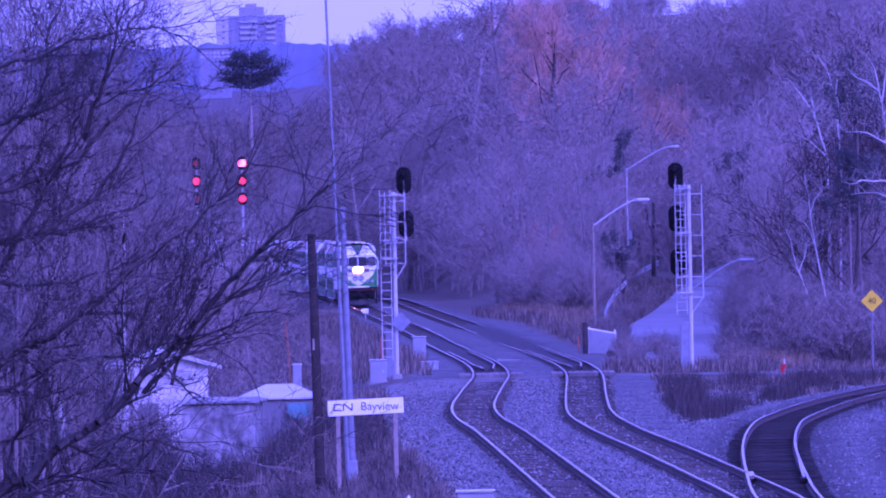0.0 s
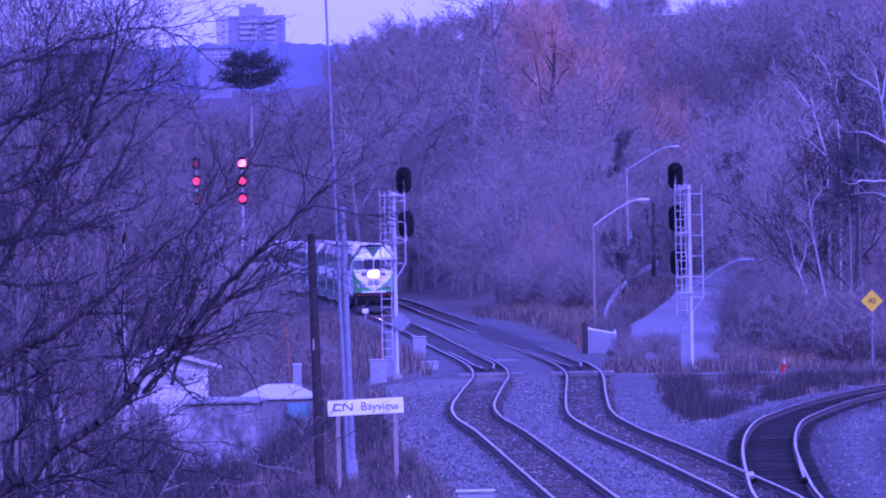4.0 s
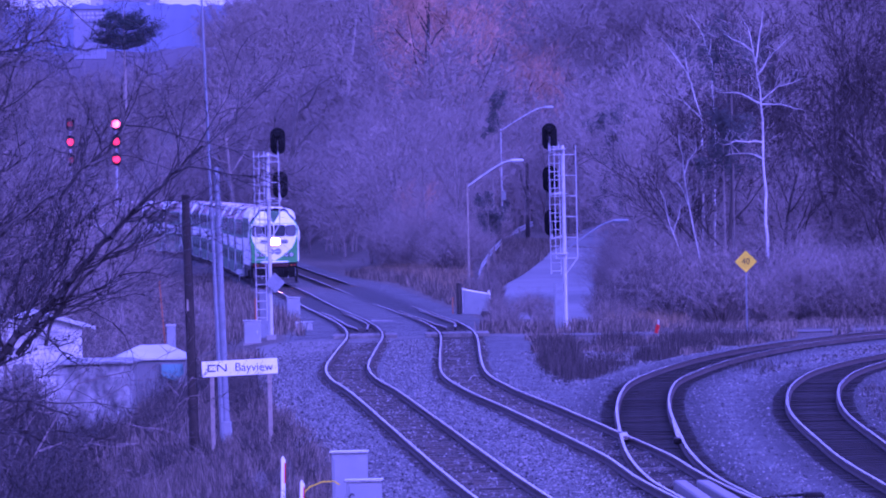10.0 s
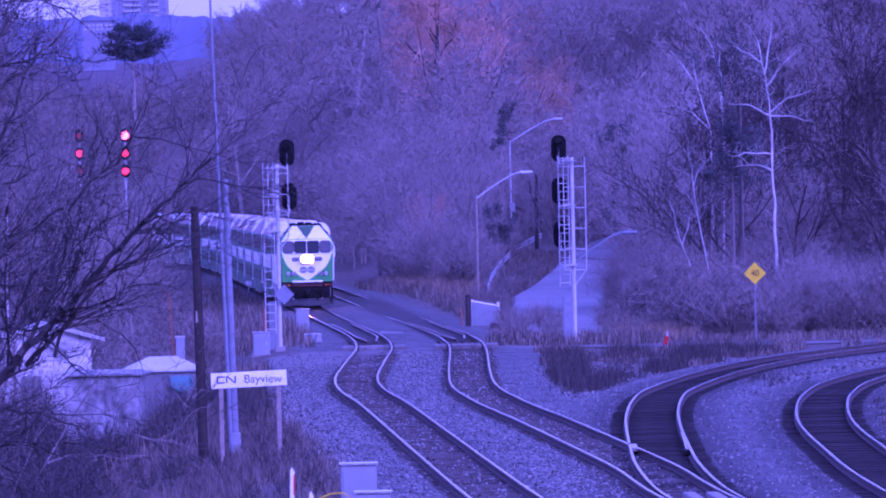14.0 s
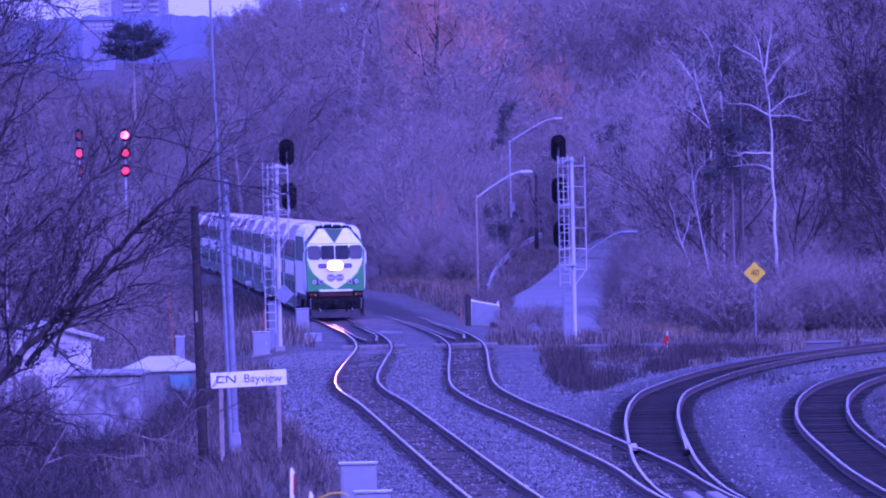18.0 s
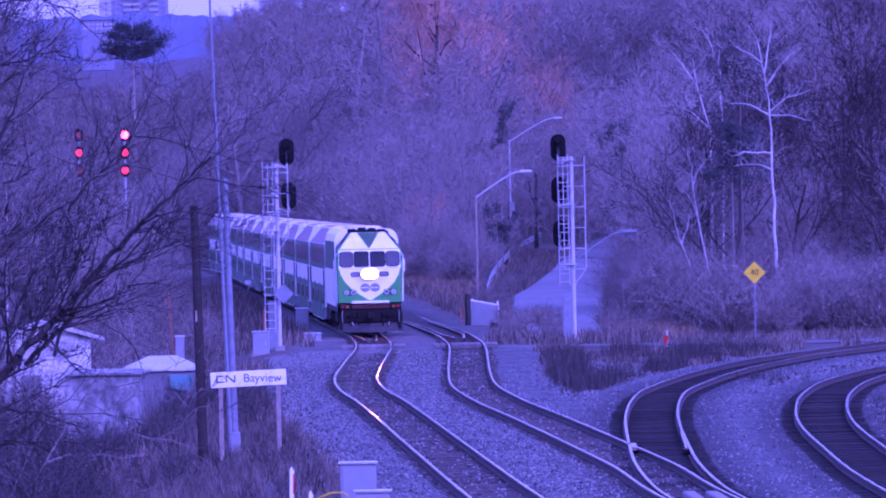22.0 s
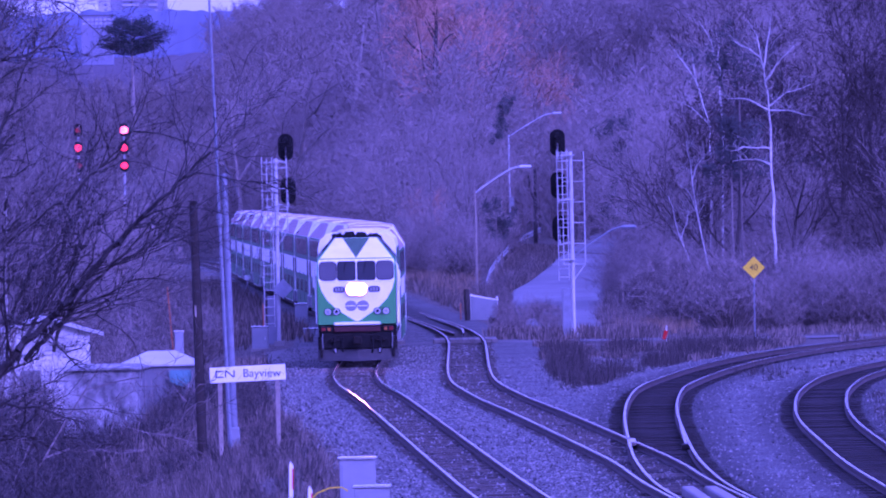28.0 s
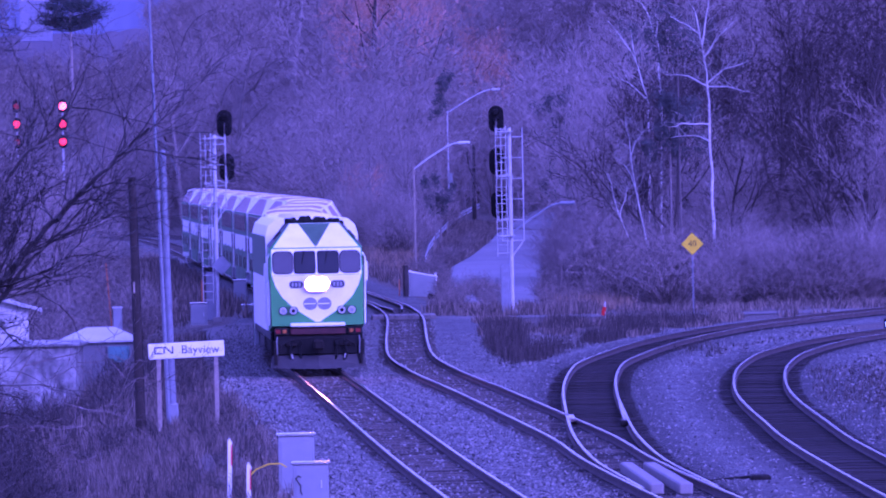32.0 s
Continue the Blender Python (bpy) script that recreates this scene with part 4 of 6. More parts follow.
def short_rails():
    """Inner guard rails and the crossing frog of the turnout."""
    for n, track in enumerate((MAIN, SECOND)):
        q, d = spline(track, 1.0)
        keep = (q[:, 1] > 398) & (q[:, 1] < 452)
        q, d = q[keep], d[keep]
        root = thing("guard_rails", Matrix(), "worn inner guard rails beyond the crossing", "rails", "guard rails", "structure")
        t = np.linspace(0, 1, len(q))
        for s in (-1, 1):
            off = s * (0.50 - 0.28 * smooth01((0.25 - t) / 0.25))
            side = np.column_stack([d[:, 1], -d[:, 0]])
            part("rail", swept_rail(q + side * off[:, None], d, 0.0), RAIL, root)
    q, d = LINES[2]
    root = thing("turnout_frog", pose(4.80, 229.6, 0), "steel frog of the turnout where rails cross", "turnout", kind="structure")
    part("frog", Geo().box((0, 0, -0.03), (0.16, 3.6, 0.10), 0.01, rz=-0.5), RAIL, root)
    check = thing("check_rail", pose(6.21, 234.28, -0.06, 0, 0, -1.06), "short check rail beside the curved rail", "rail", kind="structure")
    part("bar", Geo().box((0, 0, 0), (0.07, 15.5, 0.13), 0.01), RAIL, check)
    part("chair", Geo().box((0, -7.8, -0.02), (0.22, 1.2, 0.14), 0.02), UNDER, check)
    for x, y, r in ((5.33, 186.9, 1.2), (5.86, 186.6, 1.6)):
        slab = thing("timber_slab", pose(x, y, -0.05, 0, 0, r), "pale timber slab lying in the turnout", "timber", "timbers in the turnout")
        part("slab", Geo().box((0, 0, 0), (0.28, 12.6, 0.24), 0.03), CONCRETE, slab)


short_rails()


# ---- street lamps, guard rail, gate ----
def build_lamp(x, y, base, arm_z, reach, rise, label, shaft=GALV, head=PALESTEEL):
    root = thing("street_lamp", pose(x, y, base), label, "street lamp", "street lamps")
    h = arm_z - base
    part("pole", Geo().tube((0, 0, -0.2), (0, 0, h + 0.15), 0.075, 0.055, 10), shaft, root)
    pts = [(reach * t, 0, h + rise * k) for t, k in ((0, 0), (0.33, 0.42), (0.66, 0.80), (0.78, 0.91), (0.88, 0.97), (1, 1))]
    part("arm", Geo().bent(pts, 0.045, 8), GALV if head is PALESTEEL else head, root)
    part("lamp_head", Geo().box((reach + 0.2, 0, h + rise - 0.01), (0.72, 0.32, 0.17), 0.06), head, root)
    if shaft is GALV:
        part("service_box", Geo().box((0.12, -0.1, h - 5.0), (0.38, 0.28, 0.75), 0.03), CABINET, root)
    return root


build_lamp(1.93, 497, -0.3, 6.1, 2.6, 1.4, "street lamp with a pale bent arm on a brown wooden pole", GREYWOOD)
build_lamp(5.35, 690, 1.2, 10.1, 3.55, 1.75, "grey street lamp with a long bent arm among brush")
build_lamp(6.0, 412, -0.2, 3.15, 2.4, 1.35, "low street lamp beside the lane", DULLSTEEL, DULLSTEEL)


def build_guard_rail():
    root = thing("guard_rail", Matrix(), "galvanised guard rail along the lane's edge", "guard rail")
    ys = np.linspace(515, 745, 28)
    knots = (515, 565, 610, 660, 715, 745)
    pts = [(float(np.interp(y, knots, (2.58, 3.09, 3.85, 5.01, 6.57, 8.3))), float(y), float(np.interp(y, knots, (0.9, 1.1, 1.4, 1.8, 2.18, 2.62)))) for y in ys]
    pts = [(x, y, max(z, stand(x, y) + 0.75)) for x, y, z in pts]
    for k, (p, q) in enumerate(zip(pts, pts[1:])):
        c = (Vector(p) + Vector(q)) / 2
        d = Vector(q) - Vector(p)
        g = Geo()
        for dz in (-0.12, 0.12):
            g.add([Vector(p) + Vector((0, 0, dz - .09)), Vector(q) + Vector((0, 0, dz - .09)), Vector(q) + Vector((-.07, 0, dz)), Vector(p) + Vector((-.07, 0, dz)), Vector(q) + Vector((0, 0, dz + .09)), Vector(p) + Vector((0, 0, dz + .09))],
                  [[0, 1, 2, 3], [3, 2, 4, 5], [0, 3, 5], [1, 4, 2], [0, 5, 4, 1]])
        part("rail_beam", g, PALESTEEL, root)
        if k % 4 == 0:
            part("post", Geo().box((p[0] + 0.1, p[1], p[2] - 0.5), (0.10, 0.12, 1.2), 0.01), GREYWOOD, root)


build_guard_rail()


def build_gate():
    root = thing("panel_fence", pose(2.05, 439, -0.2, 0, 0, -14), "short pale panel fence with two rails", "fence")
    for z in (0.62, 1.22):
        part("rail", Geo().box((0, 0, z), (1.45, 0.06, 0.08), 0.01, ry=11), WHITE, root)
    for x, z in ((-0.68, 0.7), (0.62, 0.55)):
        part("post", Geo().box((x, 0.05, z), (0.08, 0.08, 1.45), 0.01), WHITE, root)
    part("panel", Geo().add([(-0.68, -0.045, 0.15), (0.66, -0.045, 0.05), (0.66, -0.045, 1.08), (-0.68, -0.045, 1.32), (-0.68, 0.0, 0.15), (0.66, 0.0, 0.05), (0.66, 0.0, 1.08), (-0.68, 0.0, 1.32)], [[0, 1, 2, 3], [3, 2, 6, 7], [1, 5, 6, 2], [4, 0, 3, 7], [5, 4, 7, 6]]), CABINET, root, "pale grey panel")
    root = thing("dark_post", pose(1.20, 438.5, -0.25), "stout dark wooden post by the fence", "post")
    part("shaft", Geo().tube((0, 0, -0.1), (0, 0, 1.72), 0.14, 0.13, 10), DARKBARK, root)


build_gate()


def build_cabinet(x, y, w, h, label, material=CABINET, rz=0):
    root = thing("relay_cabinet", pose(x, y, stand(x, y), 0, 0, rz), label, "equipment cabinet", "trackside cabinets")
    part("body", Geo().box((0, 0, h / 2 + 0.1), (w, 0.7 * w + 0.2, h), 0.015), material, root)
    part("lid", Geo().box((0, 0, h + 0.13), (w + 0.08, 0.7 * w + 0.28, 0.05), 0.012), SHEET, root, "bare sheet-metal lid")
    door = part("door", Geo().box((0, -0.35 * w - 0.11, h / 2 + 0.1), (w * 0.86, 0.025, h * 0.84), 0.008), material, root)
    part("handle", Geo().box((w * 0.3, -0.35 * w - 0.135, h / 2 + 0.1), (0.03, 0.03, 0.16), 0.005), GALV, door)
    part("plinth", Geo().box((0, 0, 0.02), (w + 0.1, 0.7 * w + 0.3, 0.2), 0.02), CONCRETE, root)
    return root


build_cabinet(-7.85, 386, 0.70, 0.92, "pale grey trackside relay cabinet")
build_cabinet(-6.75, 430, 0.62, 1.15, "pale narrow trackside cabinet")
build_cabinet(-5.95, 408, 0.75, 0.32, "low pale junction box by the rails")
build_cabinet(-1.83, 186, 0.74, 1.18, "grey metal relay cabinet with a flat lid by the rails")
build_cabinet(-1.49, 180, 0.70, 0.79, "lower grey metal cabinet beside the taller one")

root = thing("concrete_pad", pose(-2.5, 428, -0.16), "pale flat concrete pad between the tracks", "pad")
part("slab", Geo().box((0, 0, 0), (1.1, 5.5, 0.14), 0.03), CONCRETE, root)


def build_stake(x, y, h, label):
    root = thing("marker_stake", pose(x, y, stand(x, y), 0, 1.5, 0), label, "marker stake", "marker stakes")
    part("board", Geo().prism([(-0.045, -0.1), (0.045, -0.1), (0.045, h - 0.1), (-0.01, h), (-0.045, h - 0.06)], 0.03), WHITE, root)
    part("red_band", Geo().box((0.034, -0.02, h - 0.36), (0.025, 0.034, 0.42)), RED, root, "red painted edge")


build_stake(-3.20, 184, 1.42, "white wooden marker stake with a red edge")
build_stake(-2.78, 182, 0.94, "short white wooden marker stake with a red edge")
root = thing("cable_loop", pose(-2.62, 182.5, stand(-2.62, 182.5) - 0.2), "thin yellowish cable looping to the cabinet", "cable")
part("cable", Geo().bent([(-0.2, 0, 0.75), (0, 0, 0.95), (0.25, 0, 1.05), (0.5, 0, 1.06), (0.62, 0, 0.98)], 0.014, 6), YELLOW, root)

root = thing("red_marker", pose(9.15, 369, stand(9.15, 369)), "small red trackside marker post", "marker")
part("post", Geo().tube((0, 0, -0.1), (0.03, 0, 0.9), 0.03, n=8), GALV, root)
# The plate is no lamp; a weak emission keeps its red bright.
part("flag", Geo().box((-0.03, -0.03, 0.52), (0.15, 0.03, 0.36), 0.01, ry=14), LIGHTREDDIM, root, "red marker plate given a faint glow")

root = thing("switch_machine", pose(7.85, 188.0, stand(7.85, 188.0)), "dark low switch machine lying on the ballast", "switch machine")
part("case", Geo().box((0, 0, 0.10), (0.42, 0.9, 0.2), 0.04), UNDER, root)
part("rod", Geo().tube((-0.2, 0.2, 0.15), (-1.3, 0.5, 0.05), 0.03), UNDER, root)

root = thing("whistle_board", pose(-12.9, 596, -0.4), "small white board on a post beside the far track", "sign")
part("post", Geo().box((0, 0.03, 0.5), (0.06, 0.06, 1.2)), GALV, root)
part("plate", Geo().box((0, 0, 1.05), (0.4, 0.02, 0.3), 0.005), WHITE, root)


root = thing("dwarf_signal", pose(19.45, 345, stand(19.45, 345)), "low dwarf signal with a pale blue light", "railway signal")
part("case", Geo().box((0, 0, 0.2), (0.34, 0.3, 0.45), 0.04), SIGNALBLACK, root)
part("lens", Geo().tube((0, -0.15, 0.22), (0, -0.19, 0.22), 0.12, 0.12, 14), BLUELENS, root, "pale blue lit lens")
root = thing("blue_barrel", pose(20.1, 409, stand(20.1, 409)), "blue plastic barrel beside the service road", "barrel")
part("body", Geo().tube((0, 0, 0), (0, 0, 0.4), 0.28, 0.30, 16).tube((0, 0, 0.4), (0, 0, 0.8), 0.30, 0.27, 16), BLUEPLASTIC, root)
part("lid", Geo().tube((0, 0, 0.8), (0, 0, 0.86), 0.285, 0.28, 16), BLUEPLASTIC, root)


def build_rubble():
    rng = random.Random(8)
    root = thing("rubble_pile", pose(3.45, 432, -0.25), "heap of dark broken ties and stones", "rubble")
    for k in range(14):
        part("lump", Geo().box((rng.gauss(0, 0.7), rng.gauss(0, 0.8), 0.1 + rng.random() * 0.2), (rng.uniform(.2, .7), rng.uniform(.2, .6), rng.uniform(.12, .3)), 0.03, rz=rng.uniform(0, 90), rx=rng.uniform(-15, 15)), UNDER, root)


build_rubble()


root = thing("dead_trunk", pose(7.6, 722, stand(7.6, 722)), "dark leafless dead trunk behind the guard rail", "tree")
part("trunk", Geo().tube((0, 0, -0.2), (0.05, 0, 6.2), 0.2, 0.12, 8), DARKBARK, root)
part("limb", Geo().bent([(0, 0, 3.5), (-0.4, 0, 4.6), (-0.5, 0, 5.6)], 0.07, 6), DARKBARK, root)


# ---- sheds on the low ground ----
def build_shed(x, y, w, d, h, roof_h, wall, label, rz=0, hip=0.35):
    z = stand(x, y, 0.1)
    root = thing("trackside_shed", pose(x, y, z, 0, 0, rz), label, "shed", "trackside sheds")
    part("wall", Geo().box((0, 0, h / 2), (w, d, h), 0.01), wall, root)
    e = 0.14
    a, b = w / 2 + e, d / 2 + e
    top = Geo().add([(-a, -b, h), (a, -b, h), (a, b, h), (-a, b, h), (-a * hip, 0, h + roof_h), (a * hip, 0, h + roof_h), (-a, -b, h - .06), (a, -b, h - .06), (a, b, h - .06), (-a, b, h - .06)],
                    [[0, 1, 5, 4], [1, 2, 5], [2, 3, 4, 5], [3, 0, 4], [6, 7, 1, 0], [7, 8, 2, 1], [8, 9, 3, 2], [9, 6, 0, 3], [9, 8, 7, 6]])
    part("roof", top, SHEDROOF if hip < 0.85 else wall, root, "pale metal roof")
    n = int(w / 0.3)
    for k in range(n + 1):
        part("wall_rib", Geo().box((-w / 2 + k * w / n, -d / 2 - 0.012, h / 2), (0.035, 0.03, h - 0.05)), wall, root)
    door = part("door", Geo().box((w * 0.22, -d / 2 - 0.03, 0.8), (0.8, 0.04, 1.55), 0.01), wall, root)
    part("handle", Geo().box((w * 0.22 + 0.3, -d / 2 - 0.065, 1.0), (0.04, 0.04, 0.14)), GALV, door)
    return root


SHED = build_shed(-9.4, 300, 2.4, 3.2, 1.75, 0.42, SHEDWALL, "low metal shed with a pale hipped roof", rz=3)
root = thing("tarpaulin", pose(-8.75, 298.2, stand(-9.4, 300) + 1.15, 0, 0, 3), "teal tarpaulin hung on the shed wall", "tarpaulin")
part("sheet", Geo().add([(-.35, -.02, 0.35), (0.35, -.02, 0.35), (.38, -.10, 0), (.1, -.06, -.2), (-.15, -.12, -.12), (-.36, -.05, -.02), (-.35, .03, .35), (.35, .03, .35)], [[0, 1, 2, 3, 4, 5], [0, 6, 7, 1]]), TARP, root)
build_shed(-10.8, 286, 2.3, 2.6, 2.62, 0.12, SHEDWHITE, "boxy shed with blotched white siding", rz=-4, hip=0.9)


def build_hut():
    z = stand(-13.4, 318, 0.1)
    root = thing("gabled_hut", pose(-14.17, 318, z, 0, 0, 4), "white gabled hut behind bare branches", "hut")
    w, d, h, r = 1.62, 1.6, 1.56 - z + 0.12, 0.46
    ends = [[(-w, y, 0), (w, y, 0), (w, y, h), (0, y, h + r), (-w, y, h)] for y in (-d, d)]
    part("wall", Geo().add(ends[0] + ends[1], [[0, 1, 2, 3, 4], [9, 8, 7, 6, 5], [1, 6, 7, 2], [5, 0, 4, 9]]), HUTWALL, root)
    for side in (-1, 1):
        slab = [(0, h + r + 0.02), (side * (w + 0.48), h - 0.12), (side * (w + 0.48), h - 0.02), (0, h + r + 0.14)]
        part("roof_slope", Geo().add([(x, y, c) for y in (-d - 0.3, d + 0.3) for x, c in slab], [[0, 1, 2, 3], [4, 7, 6, 5], [1, 5, 6, 2], [2, 6, 7, 3], [0, 4, 5, 1]] if side > 0 else [[3, 2, 1, 0], [5, 6, 7, 4], [2, 6, 5, 1], [3, 7, 6, 2], [1, 5, 4, 0]]), SHEDROOF, root, "pale metal roof slope")
    for k in range(9):
        part("siding_board", Geo().box((0, -d - 0.01, 0.2 + k * h / 9), (2 * w - 0.02, 0.02, h / 9 - 0.02), 0.005), HUTWALL, root)
    part("window_shutter", Geo().box((-0.5, -d - 0.035, h * 0.55), (0.7, 0.03, 0.8), 0.01), SHEDWALL, root, "grey window shutter")


HUTWALL = mat("weathered_white_boards", (0.42, 0.41, 0.40), 0.8, 0, 0.5, 1.5, 0.2, 6)
build_hut()
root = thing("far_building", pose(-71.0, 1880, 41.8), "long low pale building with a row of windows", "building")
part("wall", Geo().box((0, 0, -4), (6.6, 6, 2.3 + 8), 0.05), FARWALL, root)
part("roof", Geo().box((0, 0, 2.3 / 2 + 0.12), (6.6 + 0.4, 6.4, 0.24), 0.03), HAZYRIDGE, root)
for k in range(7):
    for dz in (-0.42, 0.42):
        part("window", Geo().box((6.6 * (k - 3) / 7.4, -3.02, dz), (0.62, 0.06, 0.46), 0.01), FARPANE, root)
root = thing("chimney_box", pose(-9.7, 330, stand(-9.7, 330)), "pale upright box behind the shed", "vent box")
part("box", Geo().box((0, 0, 1.1), (0.32, 0.32, 2.2), 0.02), CABINET, root)
part("cap", Geo().box((0, 0, 2.23), (0.38, 0.38, 0.06), 0.01), GALV, root)
root = thing("orange_pole", pose(-9.85, 331, stand(-9.85, 331), 0, -4, 0), "thin orange marker rod", "marker rod")
part("rod", Geo().tube((0, 0, 0), (0, 0, 3.9), 0.022, n=6), RUSTORANGE, root)


root = thing("orange_pole", pose(-7.83, 393, stand(-7.83, 393)), "rusty orange marker rod beside the signal", "marker rod")
part("rod", Geo().tube((0, 0, 0), (0, 0, 1.9), 0.045, n=6), RUSTORANGE, root)
root = thing("orange_pole", pose(0.89, 441, stand(0.89, 441)), "short rusty orange stub beside the dark post", "marker rod")
part("rod", Geo().tube((0, 0, 0), (0, 0, 0.9), 0.03, n=6), RUSTORANGE, root)
root = thing("light_pole", pose(-73.2, 1960, 20), "thin pale pole beside the pine", "pole")
part("shaft", Geo().tube((0, 0, 0), (0, 0, 21.2), 0.22, 0.18, 8), PALESTEEL, root)
part("arm", Geo().tube((0, 0, 21.2), (0.9, 0, 21.4), 0.08, n=6), PALESTEEL, root)
root = thing("painted_mark", pose(-1.74, 180 - 0.375, 0.02), "dark painted squiggle on the cabinet", "mark")
part("stroke", Geo().bent([(0.06, 0, 0.34), (0.0, 0, 0.38), (-0.05, 0, 0.32), (0.0, 0, 0.24), (0.05, 0, 0.18), (0.04, 0, 0.08), (0.07, 0, 0.0)], 0.014, 5), INK, root)


# ---- far tower block ----
def build_tower():
    root = thing("apartment_tower", pose(-151.8, 4500, 58), "tall pale apartment block far behind the woods", "apartment building")
    # Left block wears the pale lit concrete, the other walls the shaded copy.
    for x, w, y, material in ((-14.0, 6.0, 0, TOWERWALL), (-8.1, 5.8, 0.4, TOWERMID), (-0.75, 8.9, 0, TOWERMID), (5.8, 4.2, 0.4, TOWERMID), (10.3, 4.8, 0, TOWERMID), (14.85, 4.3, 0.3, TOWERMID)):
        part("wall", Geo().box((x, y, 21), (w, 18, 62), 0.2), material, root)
    part("penthouse", Geo().box((0.5, 0, 54), (12.4, 10, 4.5), 0.2), TOWERMID, root)
    part("lift_house", Geo().box((0.2, 0, 57), (5.5, 7, 1.6), 0.1), TOWERMID, root)
    for k in range(18):
        z = 1.6 + k * 2.82
        for x, w in ((-0.75, 8.5), (10.3, 4.5)):
            part("balcony", Geo().box((x, -9.7, z - 0.6), (w, 1.4, 1.15)), TOWERWALL, root, "pale balcony front")
            part("balcony_door", Geo().box((x, -9.05, z + 0.75), (w * 0.8, 0.3, 1.3)), TOWERDARK, root)
        for x, w in ((-13.4, 1.3), (-9.6, 1.2), (-7.0, 1.2), (5.8, 1.4), (14.8, 1.6)):
            part("window", Geo().box((x, -9.02, z), (w, 0.3, 1.3)), TOWERDARK, root)


build_tower()


# ---- trees ----
def grow(seed, height, spread=0.5, levels=4, radius=0.16, twig=0.012, kids=5, lean=(0, 0), trunk_bare=0.25, up=0.25, sides=4, first=None):
    """Branch segments (a, b, r0, r1, level) of a bare tree."""
    rng = random.Random(seed)
    out = []

    def branch(p, d, length, r, lev):
        n = 5 if lev == 0 else 4 if lev < levels - 1 else 3
        pts, rad = [p], [r]
        for i in range(n):
            bend = Vector((rng.gauss(0, 1), rng.gauss(0, 1), rng.gauss(0, 1))) * (0.07 if lev == 0 else 0.17)
            d = (d + bend + Vector((0, 0, up * 0.25 if lev else 0.02))).normalized()
            p = p + d * (length / n)
            pts.append(p)
            rad.append(max(twig, r * (1 - 0.75 * (i + 1) / n)))
        for i in range(n):
            out.append((pts[i], pts[i + 1], rad[i], rad[i + 1], lev))
        if lev >= levels:
            return
        k = kids if lev else kids + 4
        for j in range(k):
            t = (trunk_bare if lev == 0 else 0.15) + (1 - (trunk_bare if lev == 0 else 0.15)) * (j + rng.random()) / k
            i = min(int(t * n), n - 1)
            q = pts[i].lerp(pts[i + 1], t * n - i)
            ax = (pts[i + 1] - pts[i]).normalized()
            az = rng.random() * 6.283
            u = ax.orthogonal().normalized()
            w = ax.cross(u)
            a = rng.uniform(0.45, 0.95) * (0.7 + spread)
            dd = ax * math.cos(a) + (u * math.cos(az) + w * math.sin(az)) * math.sin(a)
            branch(q, dd.normalized(), length * rng.uniform(0.42, 0.68) * (1.15 - 0.55 * t if lev == 0 else 1), max(twig, rad[i] * 0.55), lev + 1)
    branch(Vector((0, 0, -0.3)), Vector((lean[0], lean[1], 1)).normalized(), height * 0.75, radius, 0)
    for p, d, length, r in first or ():
        branch(Vector(p), Vector(d).normalized(), length, r, 1)
    return out


def wood(segments, lo, hi):
    g = Geo()
    for a, b, r0, r1, lev in segments:
        if lo <= lev <= hi:
            if lev < 2:
                g.tube(a, b, r0, r1, 6 if lev == 0 else 4, cap=False)
            else:
                g.ribbon(a, b, r0, r1, 7.3 * a.x + 3.1 * a.y + 5.7 * a.z)
    return g


def fan(seed, height, reach, stems, r=0.008, forks=3, tangle=0.07):
    """A shrub of many thin stems that rise and spread from one foot, forking near their tips."""
    rng = random.Random(seed)
    g = Geo()

    def stray(k):
        return Vector((rng.gauss(0, k), rng.gauss(0, k), 0.6 * rng.gauss(0, k))) * height
    for _ in range(stems):
        az, k = rng.random() * 6.283, rng.random() ** 0.6
        out = Vector((math.cos(az), math.sin(az), 0))
        h = height * rng.uniform(0.4, 1.0) * (1 - 0.45 * k * k)
        p0, p3 = out * (0.25 * reach * k), out * (reach * k) + Vector((0, 0, h))
        p1 = p0.lerp(p3, 0.36) + stray(tangle) + Vector((0, 0, 0.08 * height))
        p2 = p0.lerp(p3, 0.70) + stray(tangle) + Vector((0, 0, 0.05 * height))
        q = rng.random() * 6.283
        g.ribbon(p0, p1, r * 1.5, r * 1.2, q)
        g.ribbon(p1, p2, r * 1.2, r * 0.9, q)
        g.ribbon(p2, p3, r * 0.9, r * 0.5, q)
        for j in range(forks):
            foot = (p1, p2, p3)[j % 3]
            tip = foot + Vector((rng.gauss(0, .10), rng.gauss(0, .10), rng.uniform(-0.02, 0.20))) * height
            g.ribbon(foot, tip, r * 0.8, r * 0.4, q + 1 + j)
    return g


def build_tree(name, label, category, segs, bark, twigs, group, m=None, split=1):
    root = thing(name, m or Matrix(), label, category, group)
    part("trunk", wood(segs, 0, split), bark, root)
    part("crown", wood(segs, split + 1, 9), twigs, root)
    return root


def scatter(rng, n, y0, y1, x0, x1, ok):
    """Plan places whose bearing lies between x0 and x1 thousandths of the distance."""
    out = []
    while len(out) < n:
        y = y0 + (y1 - y0) * rng.random() ** 0.8
        x = y * rng.uniform(x0, x1) / 1000
        if ok(x, y):
            out.append((x, y))
    return out


